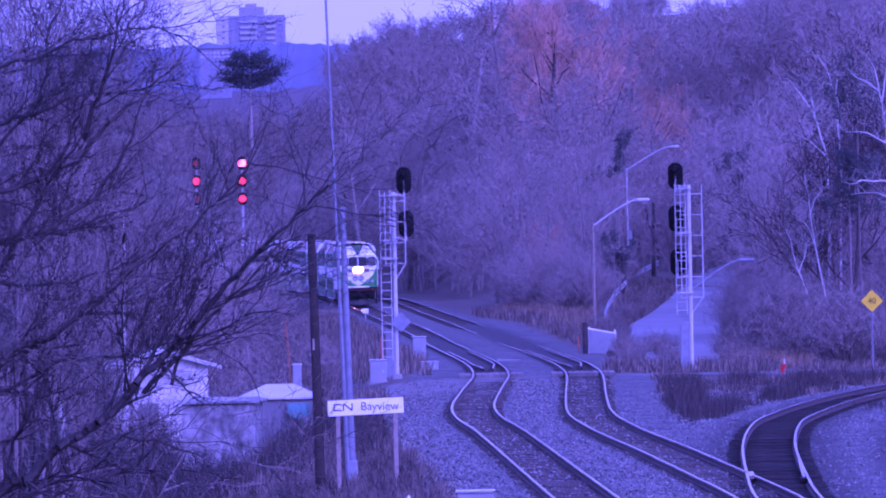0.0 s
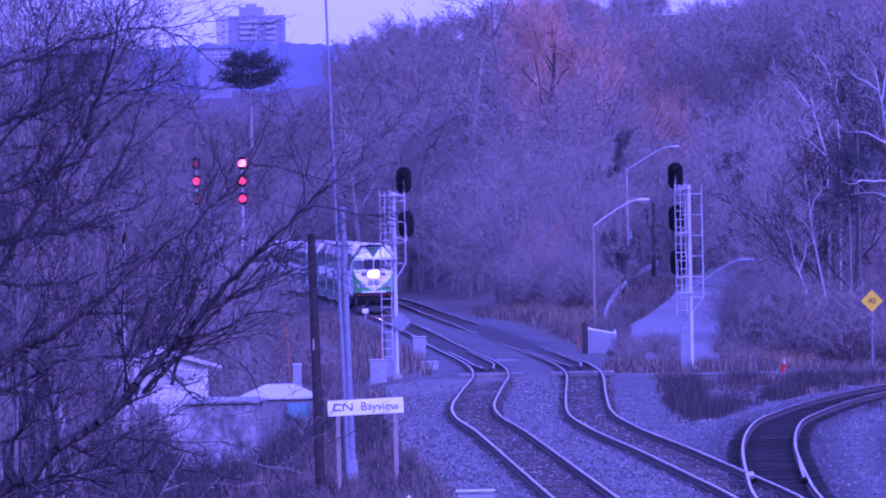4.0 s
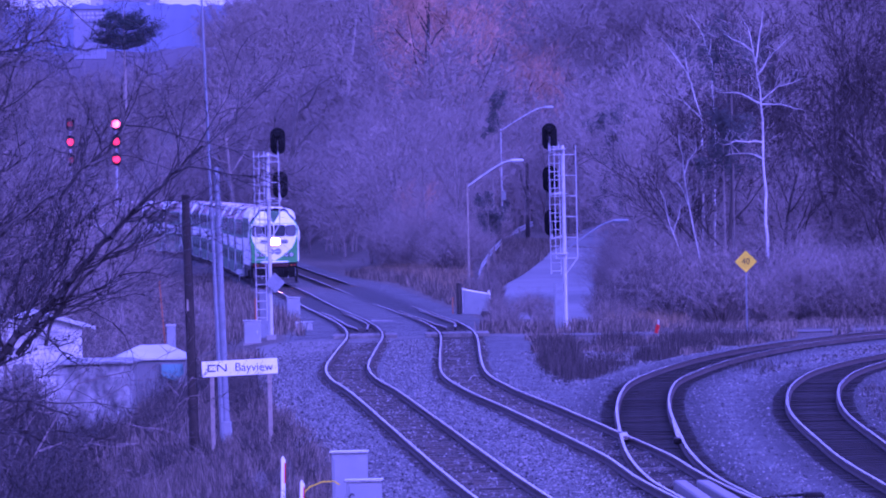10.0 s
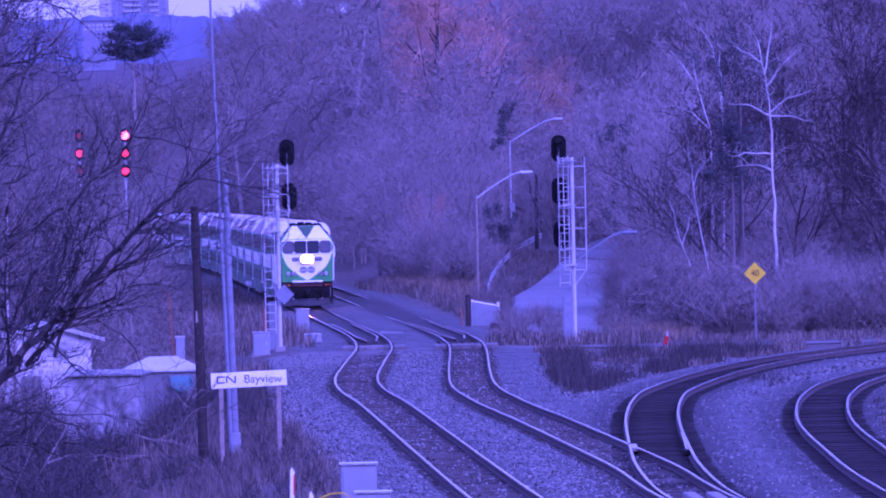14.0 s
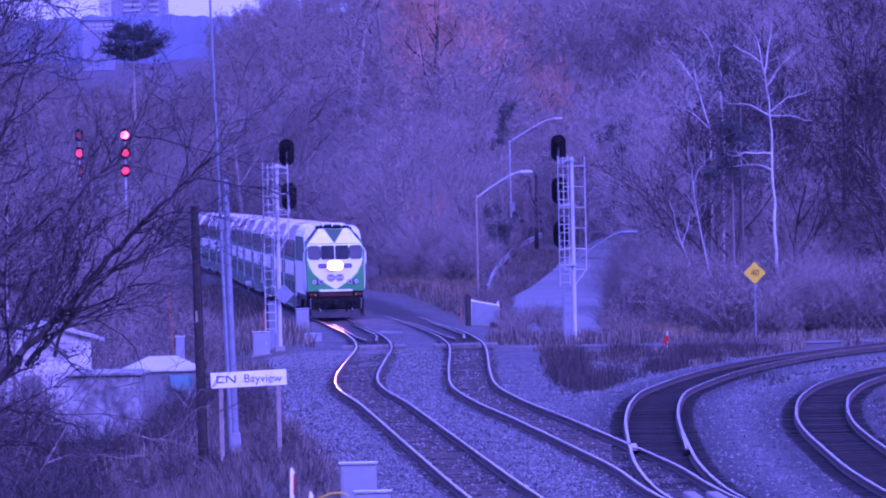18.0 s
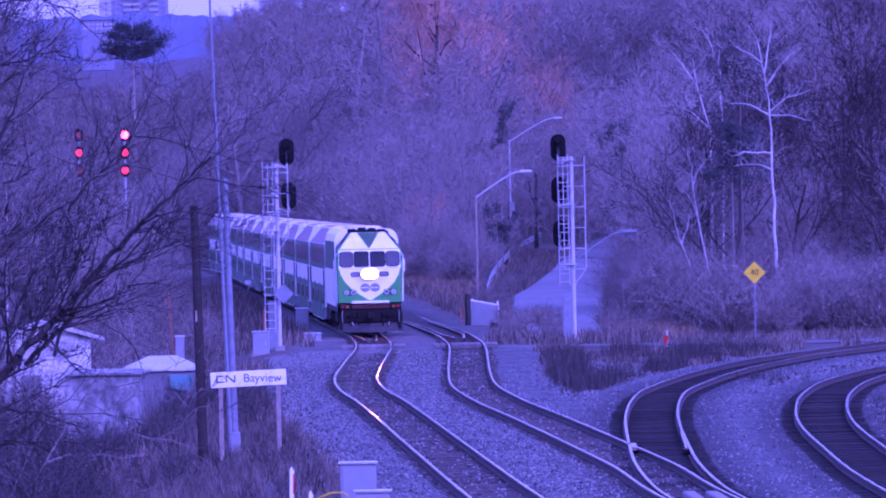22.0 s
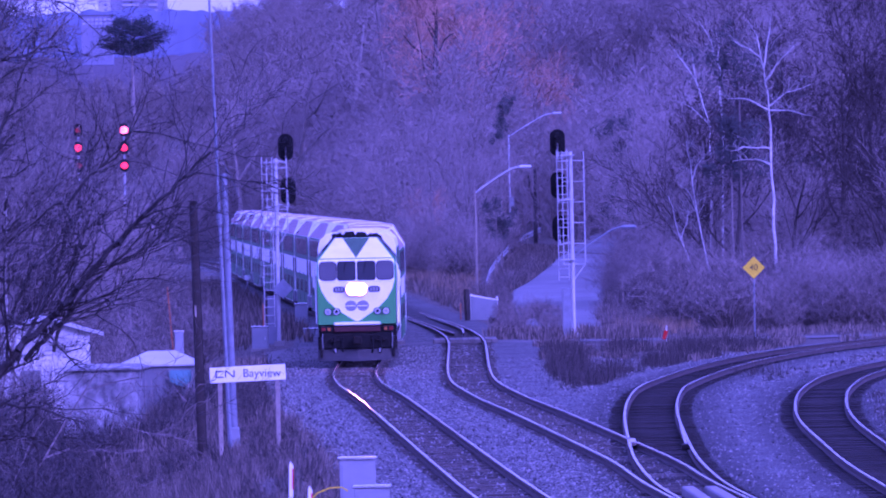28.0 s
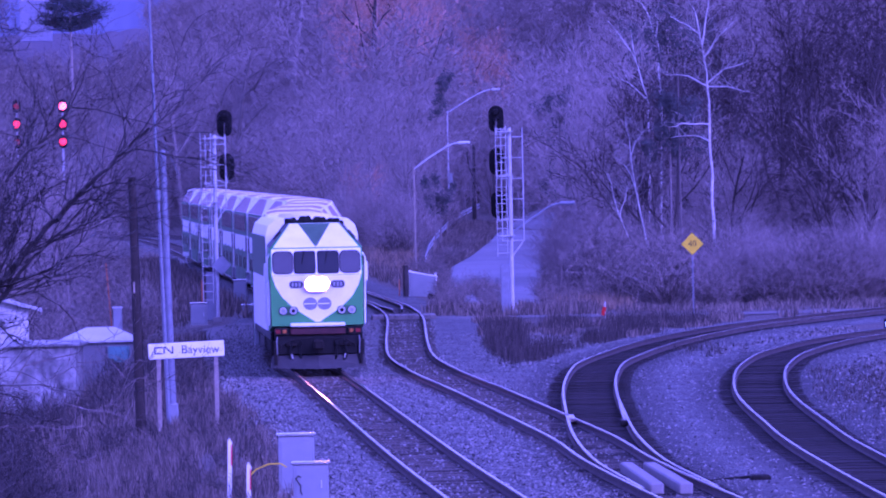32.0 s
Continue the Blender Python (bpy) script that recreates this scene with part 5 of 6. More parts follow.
def off_tracks(x, y):
    u = x - main_x(y)
    if -5.5 < u < 10.5:
        return False
    lane = abs(x - np.interp(y, ROAD_Y, ROAD_X)) - np.interp(y, ROAD_Y, ROAD_W) / 2
    if y < 716 and lane < 1.5:
        return False
    # open ground before the lamps and along the line of sight up the lane
    if 390 < y < 560 and 6 < 1000 * x / y < 21 or 390 < y < 735 and 4.6 < 1000 * x / y < 12:
        return False
    if y < 432 and 20 < 1000 * x / y < 40:
        return False
    return not (u > 0 and y < 398)


def placed(rng, x, y, s):
    return Matrix.Translation((x, y, stand(x, y, 0.1))) @ pose(0, 0, 0, 0, 0, rng.uniform(0, 360)), s


def spread_copies(protos, places, rng, lo, hi):
    for k, (x, y) in enumerate(places):
        m, s = placed(rng, x, y, rng.uniform(lo, hi))
        ob = protos[k] if k < len(protos) else copy_thing(protos[k % len(protos)], m)
        ob.matrix_world = m
        ob.scale = (s, s, s)


def joined(name, geos, places, rng, lo, hi, material, label, category):
    """Many plants past counting, as one mesh."""
    v, f, k = [], [], 0
    data = [(np.array(g.v), np.array([q for q in g.f if len(q) == 4])) for g in geos]
    for i, (x, y) in enumerate(places):
        a, b = data[i % len(data)]
        t, s = rng.uniform(0, 6.283), rng.uniform(lo, hi)
        c, d = math.cos(t) * s, math.sin(t) * s
        v.append(np.column_stack([a[:, 0] * c - a[:, 1] * d + x, a[:, 0] * d + a[:, 1] * c + y, a[:, 2] * s + stand(x, y, 0.1)]))
        f.append(b + k)
        k += len(a)
    me = bpy.data.meshes.new(name)
    me.from_pydata(np.vstack(v).tolist(), [], np.vstack(f).tolist())
    me.materials.append(material)
    return tagged(new(name, me), label, category, kind="stuff")


def build_woods():
    rng = random.Random(5)
    protos = []
    for i in range(9):
        h = (9, 11, 8, 12, 10, 7.5, 13, 9.5, 11.5)[i]
        segs = grow(20 + i, h, 0.35 + 0.08 * (i % 4), 4, 0.08 + 0.005 * h, 0.0095, 5, trunk_bare=0.12, up=0.4)
        protos.append(build_tree("bare_tree", "leafless grey-brown tree on the wooded hillside", "tree", segs, BARK, TWIG, "bare trees of the woods"))
    # darker-coloured trees for the parts of the woods that read darkest
    dark = []
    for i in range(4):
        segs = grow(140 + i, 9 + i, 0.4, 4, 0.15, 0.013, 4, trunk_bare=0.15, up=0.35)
        dark.append(build_tree("bare_tree", "dark leafless tree in the darker parts of the woods", "tree", segs, DARKTWIG, DARKTWIG, "dark bare trees"))
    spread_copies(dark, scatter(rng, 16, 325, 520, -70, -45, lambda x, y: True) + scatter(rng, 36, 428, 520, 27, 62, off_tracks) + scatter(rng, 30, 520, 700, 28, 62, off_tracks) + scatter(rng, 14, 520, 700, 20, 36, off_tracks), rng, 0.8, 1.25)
    right = lambda x, y: off_tracks(x, y) and x - main_x(y) > 0
    verge = lambda x, y: right(x, y) and not (y < 680 and 3.4 < 1000 * x / y < 12)
    crest = lambda x, y: right(x, y) and 1000 * x / y > -7
    places = scatter(rng, 145, 405, 760, -40, 62, right)
    places += scatter(rng, 40, 440, 800, -70, -24, lambda x, y: off_tracks(x, y) and x - main_x(y) < -8)
    spread_copies(protos, places, rng, 0.75, 1.2)
    thin = [wood(grow(50 + i, 8.5 + i * 0.8, 0.45, 3, 0.12, 0.018, 7, trunk_bare=0.15, up=0.4), 0, 9) for i in range(4)]
    joined("far_woods", thin, scatter(rng, 330, 740, 1000, -7, 62, crest), rng, 0.95, 1.4, TWIG, "leafless grey-brown woods covering the far slope", "woods")
    joined("crest_woods", thin, scatter(rng, 260, 740, 1000, -30, -6, right), rng, 0.65, 1.0, TWIG, "low leafless woods along the far crest", "woods")
    tall = []
    for i in range(3):
        segs = grow(170 + i, 15.5 + i, 0.75, 4, 0.24, 0.020, 3, trunk_bare=0.42, up=0.3)
        tall.append(build_tree("bare_tree", "tall spreading leafless tree on the skyline", "tree", segs, BARK, NEARTWIG, "skyline trees"))
    spread_copies(tall, [(830 * b / 1000, 830 + 9 * k) for k, b in enumerate((-21.5, -17.0, -9.6, -5.5, -2.0, 2.5))], rng, 1.3, 1.6)
    thin = [wood(grow(60 + i, 8.0 + i, 0.45, 3, 0.16, 0.03, 6, trunk_bare=0.2, up=0.35), 0, 9) for i in range(3)]
    joined("distant_woods", thin, scatter(rng, 300, 1200, 3000, -26, 12, lambda x, y: True) + scatter(rng, 480, 1000, 1760, -75, 30, lambda x, y: x - main_x(min(y, 1130)) < -9 or y > 1160), rng, 0.8, 1.2, TWIG, "distant leafless woods beyond the curve", "woods")
    brush = [fan(80 + i, 2.6, 1.4, 120, 0.008, 6, 0.13) for i in range(5)]
    joined("undergrowth", brush, scatter(rng, 560, 398, 720, -45, 62, verge) + scatter(rng, 110, 398, 423, 24, 62, lambda x, y: True) + scatter(rng, 260, 300, 700, -75, -26, lambda x, y: x - main_x(y) < -7), rng, 0.6, 1.5, BRUSH, "tangled leafless undergrowth at the foot of the woods", "undergrowth")
    # rounded shrubs that can be told apart on the slope
    domes = []
    for i in range(5):
        root = thing("shrub", Matrix(), "rounded leafless shrub of fine upright twigs", "shrub", "shrubs on the slope")
        part("crown", fan(300 + i, 4.4, 2.7, 620, 0.0055, 7, 0.13), (PALETWIG, TWIG, PALETWIG, DARKTWIG, PALETWIG)[i], root)
        domes.append(root)
    spots = scatter(rng, 52, 402, 500, 24, 62, lambda x, y: True) + scatter(rng, 30, 470, 700, -16, 24, verge) + scatter(rng, 14, 520, 760, 24, 60, right)
    spread_copies(domes, spots + [(15.4, 417), (14.7, 420), (16.6, 419)], rng, 0.35, 1.15)


build_woods()


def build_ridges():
    """Two wooded ridges far beyond the curve, before the tower, with haze mixed into their colours."""
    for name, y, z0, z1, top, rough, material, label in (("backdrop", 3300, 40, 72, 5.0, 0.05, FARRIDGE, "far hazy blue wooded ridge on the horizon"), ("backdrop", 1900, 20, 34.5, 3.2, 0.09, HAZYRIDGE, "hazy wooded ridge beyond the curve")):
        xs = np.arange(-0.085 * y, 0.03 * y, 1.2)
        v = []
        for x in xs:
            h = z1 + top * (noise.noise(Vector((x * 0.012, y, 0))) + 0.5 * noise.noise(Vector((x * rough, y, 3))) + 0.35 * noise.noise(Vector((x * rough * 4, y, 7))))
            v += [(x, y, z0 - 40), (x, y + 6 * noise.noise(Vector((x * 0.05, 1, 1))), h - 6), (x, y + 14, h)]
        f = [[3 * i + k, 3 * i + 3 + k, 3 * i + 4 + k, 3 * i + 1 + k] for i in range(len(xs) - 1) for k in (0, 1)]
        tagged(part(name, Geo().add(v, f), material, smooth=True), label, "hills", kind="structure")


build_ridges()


def build_lane_brush():
    rng = random.Random(31)
    brush = [fan(130 + i, 1.7, 0.8, 70, 0.007) for i in range(4)]
    spots = scatter(rng, 40, 398, 450, 6.0, 13.0, lambda x, y: True) + scatter(rng, 60, 396, 470, 17.5, 24, lambda x, y: x - np.interp(y, ROAD_Y, ROAD_X) > 1.9)
    for _ in range(130):
        y = rng.uniform(440, 600)
        k = rng.choice((-1, 1, 1, 1, 1))
        spots.append((float(np.interp(y, ROAD_Y, ROAD_X) + k * (np.interp(y, ROAD_Y, ROAD_W) * 0.52 + abs(rng.gauss(0, 0.5)))), y))
    spots += [(float(np.interp(y, (500, 565, 610, 660), (2.4, 2.9, 3.7, 4.8))) + rng.gauss(0, 0.35), y) for y in np.linspace(490, 525, 8)]
    joined("lane_brush", brush, spots, rng, 0.4, 0.95, BRUSH, "thin leafless brush at the edges of the lane", "brush")
    joined("slope_brush", brush, scatter(rng, 80, 655, 688, 4.6, 7.2, lambda x, y: True), rng, 1.2, 2.3, BRUSH, "leafless brush behind the guard rail", "brush")


build_lane_brush()


def build_special_trees():
    # russet willows
    segs = grow(301, 15, 0.55, 4, 0.4, 0.015, 7, trunk_bare=0.25, up=0.15)
    w = build_tree("willow_tree", "broad willow with russet-orange bare twigs", "tree", segs, DARKTWIG, WILLOW, "russet willows")
    for k, (x, y, s) in enumerate(((0.4, 790, 0.95), (3.4, 800, 0.95), (8.6, 806, 0.8), (-1.4, 640, 0.30))):
        ob = w if k == 0 else copy_thing(w, Matrix())
        ob.matrix_world = pose(x, y, stand(x, y), 0, 0, k * 80)
        ob.scale = (s * 0.95, s * 0.95, s * 1.42)
    # birches: trunk first, then limbs, as offsets across and heights
    shapes = (
        (15.86, 425, 0.15, (((0, 0), (-.07, 3.5), (-.10, 5.6), (-.2, 7.5), (-.18, 9.8), (-.31, 10.9), (-.43, 11.8)), ((-.43, 11.8), (-.67, 12.9), (-1.05, 14.1)), ((-.43, 11.8), (-.21, 13.1), (-.06, 14.2)),
         ((-.17, 10.0), (.62, 10.6), (1.75, 11.0)), ((-.18, 9.8), (-1.13, 10.3), (-2.2, 10.5)), ((-.36, 11.2), (.38, 12.2), (1.2, 13.0)), ((-.55, 12.3), (-1.2, 12.8), (-1.9, 13.2)), ((-.12, 7.2), (-.92, 7.6), (-2.0, 7.4)), ((-.16, 8.0), (-1.2, 8.1), (-2.1, 7.9)), ((-.18, 9.8), (.73, 9.76), (1.8, 9.5)))),
        (13.02, 430, 0.10, (((0, 0), (-.23, 2.4), (-.67, 4.6), (-1.0, 7.05), (-1.2, 8.55)), ((-.71, 4.9), (-1.04, 6.0), (-1.57, 6.5)), ((-.95, 6.6), (-.7, 7.4), (-.3, 7.9)))),
        (12.4, 430, 0.09, (((0, 0), (-.31, 2.2), (-1.0, 4.1), (-1.5, 6.0)), ((-.9, 3.9), (-.6, 4.8), (-.5, 5.3)))),
        (13.6, 455, 0.11, (((0, 0), (.1, 4.5), (.07, 8.8), (-.32, 10.5), (-.84, 11.6), (-1.85, 12.9)), ((.02, 8.9), (-.85, 9.8), (-1.85, 10.1)), ((-.46, 10.8), (-.71, 12.5)))),
        (14.23, 455, 0.10, (((0, 0), (.13, 7.3), (.09, 9.5), (.02, 11.6), (-.36, 12.8), (-.97, 13.9)), ((-.03, 11.9), (.02, 13.0)))),
        (-16.72, 300, 0.22, (((0, 0), (0, 4), (.03, 9)), ((0, 5), (.6, 6.5)))),
        (-14.52, 300, 0.20, (((0, 0), (-.1, 4), (.05, 10)), ((-.05, 6), (-.7, 7.8)))))
    for k, (x, y, r, limbs) in enumerate(shapes):
        rng = random.Random(400 + k)
        base = stand(x, y)
        root = thing("birch_tree", pose(x, y, base), "leafless birch with pale bark", "tree", "birches")
        for n, line in enumerate(limbs):
            g, r0 = Geo(), r * (0.56 if n == 0 else 0.30)
            wig = [rng.uniform(0, 50), 0.10 if n == 0 else 0.14]
            dy = rng.uniform(-0.6, 0.6)
            top = len(line) - 1
            for i in range(top):
                a, b = line[i], line[i + 1]
                for h in range(3):
                    p, q = [Vector((a[0] + (b[0] - a[0]) * t + wig[1] * noise.noise(Vector((wig[0], (i + t) * 1.7, 0))) * min(1, i + t), 0 if n == 0 else dy * (i + t), a[1] + (b[1] - a[1]) * t + (0 if n == 0 else wig[1] * noise.noise(Vector((wig[0] + 9, (i + t) * 1.9, 0))) * min(1, i + t)))) for t in (h / 3, (h + 1) / 3)]
                    j0, j1 = (i + h / 3) / top, (i + (h + 1) / 3) / top
                    g.tube(p, q, r0 * (1 - 0.82 * j0), r0 * (1 - 0.82 * j1), 8 if n == 0 else 6, cap=False)
            part("trunk" if n == 0 else "limb", g, BIRCH, root)
        twigs = Geo()
        for line in limbs:
            for i in range(1, len(line)):
                for _ in range(7):
                    p = Vector((line[i][0], 0, line[i][1])).lerp(Vector((line[i - 1][0], 0, line[i - 1][1])), rng.random())
                    if p.z > 3:
                        d = Vector((rng.gauss(0, 0.5), rng.gauss(0, 0.5), rng.uniform(0.1, 0.9)))
                        twigs.tube(p, p + d, 0.012, 0.005, 3, cap=False)
                        twigs.tube(p + d * 0.6, p + d * 0.6 + Vector((rng.gauss(0, .3), rng.gauss(0, .3), .3)), 0.008, 0.005, 3, cap=False)
        part("crown", twigs, BIRCHTWIG, root)


build_special_trees()


def clump(seed, rx, rz, lean=0.0, n=2600):
    """A loose evergreen mass of small sprays, thick within and ragged outside."""
    rng = random.Random(seed)
    g = Geo()
    lobes = [(rng.gauss(0, 0.42), rng.gauss(0, 0.42), rng.uniform(-1.0, 0.9), rng.uniform(0.16, 0.48)) for _ in range(18)]
    for _ in range(n):
        a, b, c, r = rng.choice(lobes)
        d = Vector((rng.gauss(0, 1), rng.gauss(0, 1), rng.gauss(0, 1))).normalized() * r * rng.random() ** 0.4
        p = Vector(((a + d.x) * rx, (b + d.y) * rx, (c + d.z) * rz))
        p.x += lean * p.z
        e = Vector((rng.gauss(0, 1), rng.gauss(0, 1), rng.gauss(0, 0.8))).normalized() * rng.uniform(0.10, 0.24)
        w = e.orthogonal().normalized() * 0.035
        g.add([p - e - w, p - e + w, p + e], [[0, 1, 2]])
    return g


def build_conifers():
    x, y, h = -50.9, 1500, 23.5
    root = thing("pine_tree", pose(x, y, stand(x, y)), "dark flat-topped pine standing clear of the woods", "tree", "evergreens")
    part("trunk", Geo().tube((0, 0, -0.3), (0, 0, h * 0.95), 0.02 * h, 0.03, 8), BARK, root)
    rng = random.Random(88)
    g = Geo()
    for n in range(50):
        a, t = rng.random() * 6.283, rng.random()
        reach = 5.6 * (0.35 + 0.75 * math.sin(math.pi * (0.18 + 0.72 * t))) * rng.uniform(0.55, 1.05)
        p0 = Vector((0, 0, h * (0.66 + 0.20 * t)))
        tip = p0 + Vector((math.cos(a) * reach, math.sin(a) * reach, rng.uniform(0.3, 1.5)))
        g.tube(p0, tip, 0.12, 0.05, 4, cap=False)
        for _ in range(130):
            c = p0.lerp(tip, rng.uniform(0.35, 1.05)) + Vector((rng.gauss(0, .55), rng.gauss(0, .55), abs(rng.gauss(0, .55)) - 0.15))
            d = Vector((rng.gauss(0, 1), rng.gauss(0, 1), rng.gauss(0.5, 0.6))).normalized() * 0.42
            w = d.orthogonal().normalized() * 0.10
            g.add([c - w, c + w, c + d], [[0, 1, 2]])
    part("crown", g, PINENEEDLE, root)
    # place, height of the crown's middle over the rails, half width, half height, lean
    for k, (x, y, z, rx, rz, lean, label) in enumerate(((4.06, 600, 10.9, 0.75, 1.35, 0.25, "slim dark evergreen crown among bare trees"),
                                                       (3.64, 590, 4.5, 1.0, 1.1, -0.1, "low dark evergreen shrub"),
                                                       (10.95, 548, 9.1, 1.3, 1.5, 0, "dark bushy evergreen among bare trees"),
                                                       (10.85, 550, 6.0, 0.9, 1.7, 0, "dark evergreen beside the birches"),
                                                       (12.6, 500, 5.2, 1.2, 1.0, 0, "low dark evergreen under bare trees"),
                                                       (17.8, 480, 11.2, 1.3, 2.2, 0.1, "dark evergreen behind the birches"),
                                                       (14.35, 428, 11.2, 1.25, 2.7, 0, "tall dark evergreen on the slope"),
                                                       (13.9, 428, 8.0, 1.2, 1.3, 0, "dark evergreen thicket on the slope"),
                                                       (18.6, 470, 6.0, 1.2, 1.6, 0, "dark evergreen under the birches"),
                                                       (15.0, 520, 12.5, 1.2, 1.5, 0, "dark evergreen high on the slope"))):
        base = stand(x, y)
        root = thing("evergreen_tree", pose(x, y, base, 0, 0, 0), label, "tree", "evergreens")
        part("trunk", Geo().tube((0, 0, -0.3), (0, 0, z - base), 0.05, 0.03, 8), BARK, root)
        g = clump(70 + k, rx * 1.12, rz * 1.1, lean, 650 if k in (0, 1, 4) else 1300)
        g.v = [(a, b, c + z - base) for a, b, c in g.v]
        part("crown", g, NEEDLE, root)


build_conifers()


def build_near_trees():
    # a tree that stands outside the view; its boughs sweep in, as offsets across and heights
    base = stand(-9.3, 122)
    tree = thing("bare_tree", pose(-9.3, 122, base), "dark leafless tree with long sweeping boughs close to the bridge", "tree", "near bare trees")
    part("trunk", Geo().bent([(0, 0, -0.3), (0.15, 0, 2.0), (0.25, 0, 4.5), (0.35, 0, 7.0), (0.4, 0, 9.8)], 0.16, 10), DARKBARK, tree)
    # each bough by its foot, its middle and its tip, and its thickness
    low = ((1.87, 3.23, 3.48, 4.47, 6.26, 7.25, 0.075), (0.9, 4.44, 2.53, 5.33, 4.17, 6.6, 0.055), (0.9, 4.29, 2.6, 4.83, 4.91, 5.13, 0.032), (3.51, 4.39, 4.0, 5.45, 4.25, 6.37, 0.026),
           (3.59, 4.39, 4.53, 5.4, 5.63, 6.57, 0.03), (3.98, 4.53, 4.38, 5.37, 4.66, 6.13, 0.022), (4.25, 6.52, 4.8, 7.05, 5.23, 7.65, 0.018), (1.83, 4.88, 2.92, 5.59, 3.63, 6.38, 0.048),
           (2.81, 3.67, 3.35, 3.93, 4.57, 3.37, 0.026), (1.27, 3.67, 2.12, 3.96, 2.82, 4.48, 0.03))
    high = ((1.23, 5.51, 2.18, 6.95, 2.98, 8.24, 0.046), (1.09, 6.2, 2.87, 6.71, 4.03, 7.22, 0.032), (0.95, 6.9, 2.5, 7.48, 3.07, 8.77, 0.05), (1.28, 7.89, 2.75, 8.47, 4.29, 8.59, 0.034),
            (1.37, 8.66, 2.69, 9.17, 4.42, 9.28, 0.034), (2.17, 6.41, 3.27, 7.46, 3.76, 8.61, 0.034), (1.08, 5.82, 2.47, 5.95, 3.55, 6.15, 0.04), (2.5, 7.4, 3.44, 8.23, 4.3, 9.06, 0.03),
            (1.11, 7.28, 2.21, 8.41, 2.47, 9.63, 0.04), (2.89, 7.78, 3.22, 8.77, 3.55, 9.92, 0.03))
    rng = random.Random(77)

    def shoot(g, p, d, length, r, lev):
        n = 5
        for i in range(n):
            d = (d + Vector((rng.gauss(0, .20), rng.gauss(0, .20), rng.gauss(0, .20) + 0.03))).normalized()
            q = p + d * length / n
            if lev < 2:
                g.tube(p, q, r * (1 - 0.16 * i), r * (1 - 0.16 * (i + 1)), 5 if lev == 0 else 3, cap=False)
            else:
                g.ribbon(p, q, r * (1 - 0.16 * i), r * (1 - 0.16 * (i + 1)), 5 * i + 9 * p.x)
            if lev < 2 and (i or rng.random() < 0.4):
                for _ in range(2):
                    e = (d + Vector((rng.gauss(0, .6), rng.gauss(0, .6), rng.gauss(0.1, .5)))).normalized()
                    shoot(g, q, e, length * rng.uniform(0.35, 0.65), r * 0.55, lev + 1)
            p = q
    for k, (ax, az, bx, bz, cx, cz, r0) in enumerate(low + high):
        foot = (0.15, az - 0.8) if ax < 2 else (ax, az)
        q, _ = spline((foot, (ax, az), (bx, bz), (0.5 * (bx + cx), 0.5 * (bz + cz) + rng.uniform(-0.12, 0.12)), (cx, cz)) if ax < 2 else (foot, (bx, bz), (cx, cz)), 0.10)
        g, twigs = Geo(), Geo()
        depth = rng.uniform(-0.8, 0.8)
        pts = [Vector((a + 0.05 * noise.noise(Vector((i * 0.31, k * 3.1, 4))), depth * i / len(q) + 0.02 * rng.gauss(0, 1), b - base + 0.17 * noise.noise(Vector((i * 0.13, k * 5.3, 0))) + 0.07 * noise.noise(Vector((i * 0.4, k * 2.3, 9))))) for i, (a, b) in enumerate(q)]
        m = len(pts) - 1
        for i in range(m):
            g.tube(pts[i], pts[i + 1], 1.3 * r0 * (1 - 0.84 * i / m), 1.3 * r0 * (1 - 0.84 * (i + 1) / m), 7, cap=False)
            if pts[i].x > 0.9 and rng.random() < (0.42 if k < 10 else 0.46):
                along = (pts[i + 1] - pts[i]).normalized()
                e = (along + Vector((rng.gauss(0, .45), rng.gauss(0, .45), rng.gauss(0.15, .5)))).normalized()
                shoot(twigs, pts[i], e, rng.uniform(0.6, 2.3) if k < 10 else rng.uniform(0.5, 1.6), max(0.010, r0 * 0.5 * (1 - 0.7 * i / m)), 0 if rng.random() < 0.6 else 1)
        limb = part("bough", g, DARKBARK, tree, "dark sweeping bough")
        # every eighth bough's spray wears the painted highlight colour
        part("spray", twigs, LITBARK if k % 8 == 1 else DARKBARK, limb)
    for k, (x, y, h, s) in enumerate(((-8.9, 150, 11, 0.7), (-10.4, 190, 13, 0.6), (-12.6, 250, 16, 0.40), (-14.2, 262, 13, 0.5), (-10.6, 170, 13.0, 0.55), (-15.3, 255, 18, 0.65), (-12.9, 225, 15, 0.55), (-16.4, 242, 19, 0.65), (-17.6, 300, 17, 0.6), (-15.8, 310, 16, 0.5), (-14.6, 305, 14.5, 0.36), (-8.4, 138, 13.5, 0.55), (-9.3, 156, 15.0, 0.6), (-10.3, 165, 15.5, 0.6), (-8.1, 132, 11, 0.4), (-8.7, 147, 12, 0.36), (-10.2, 178, 11, 0.4), (-8.6, 158, 9.5, 0.36))):
        segs = grow(510 + k, h, 0.4, 4, 0.10 if k > 10 else 0.12, 0.007, 5, trunk_bare=0.6 if 10 < k < 14 else 0.3 if k > 13 else 0.12, up=0.3)
        ob = build_tree("bare_tree", "leafless tree in the thicket beside the line", "tree", segs, DARKBARK if k % 3 == 0 else NEARTWIG, DARKTWIG if k % 4 == 0 else NEARTWIG, "near bare trees", pose(x, y, stand(x, y)))
        ob.scale = (s, s, 1)
    rng = random.Random(9)
    brush = [fan(90 + i, 3.2, 1.3, 130, 0.006) for i in range(3)] + [wood(grow(90 + i, 3.0, 0.9, 3, 0.03, 0.006, 5, trunk_bare=0.0, up=0.3), 0, 9) for i in range(3)]
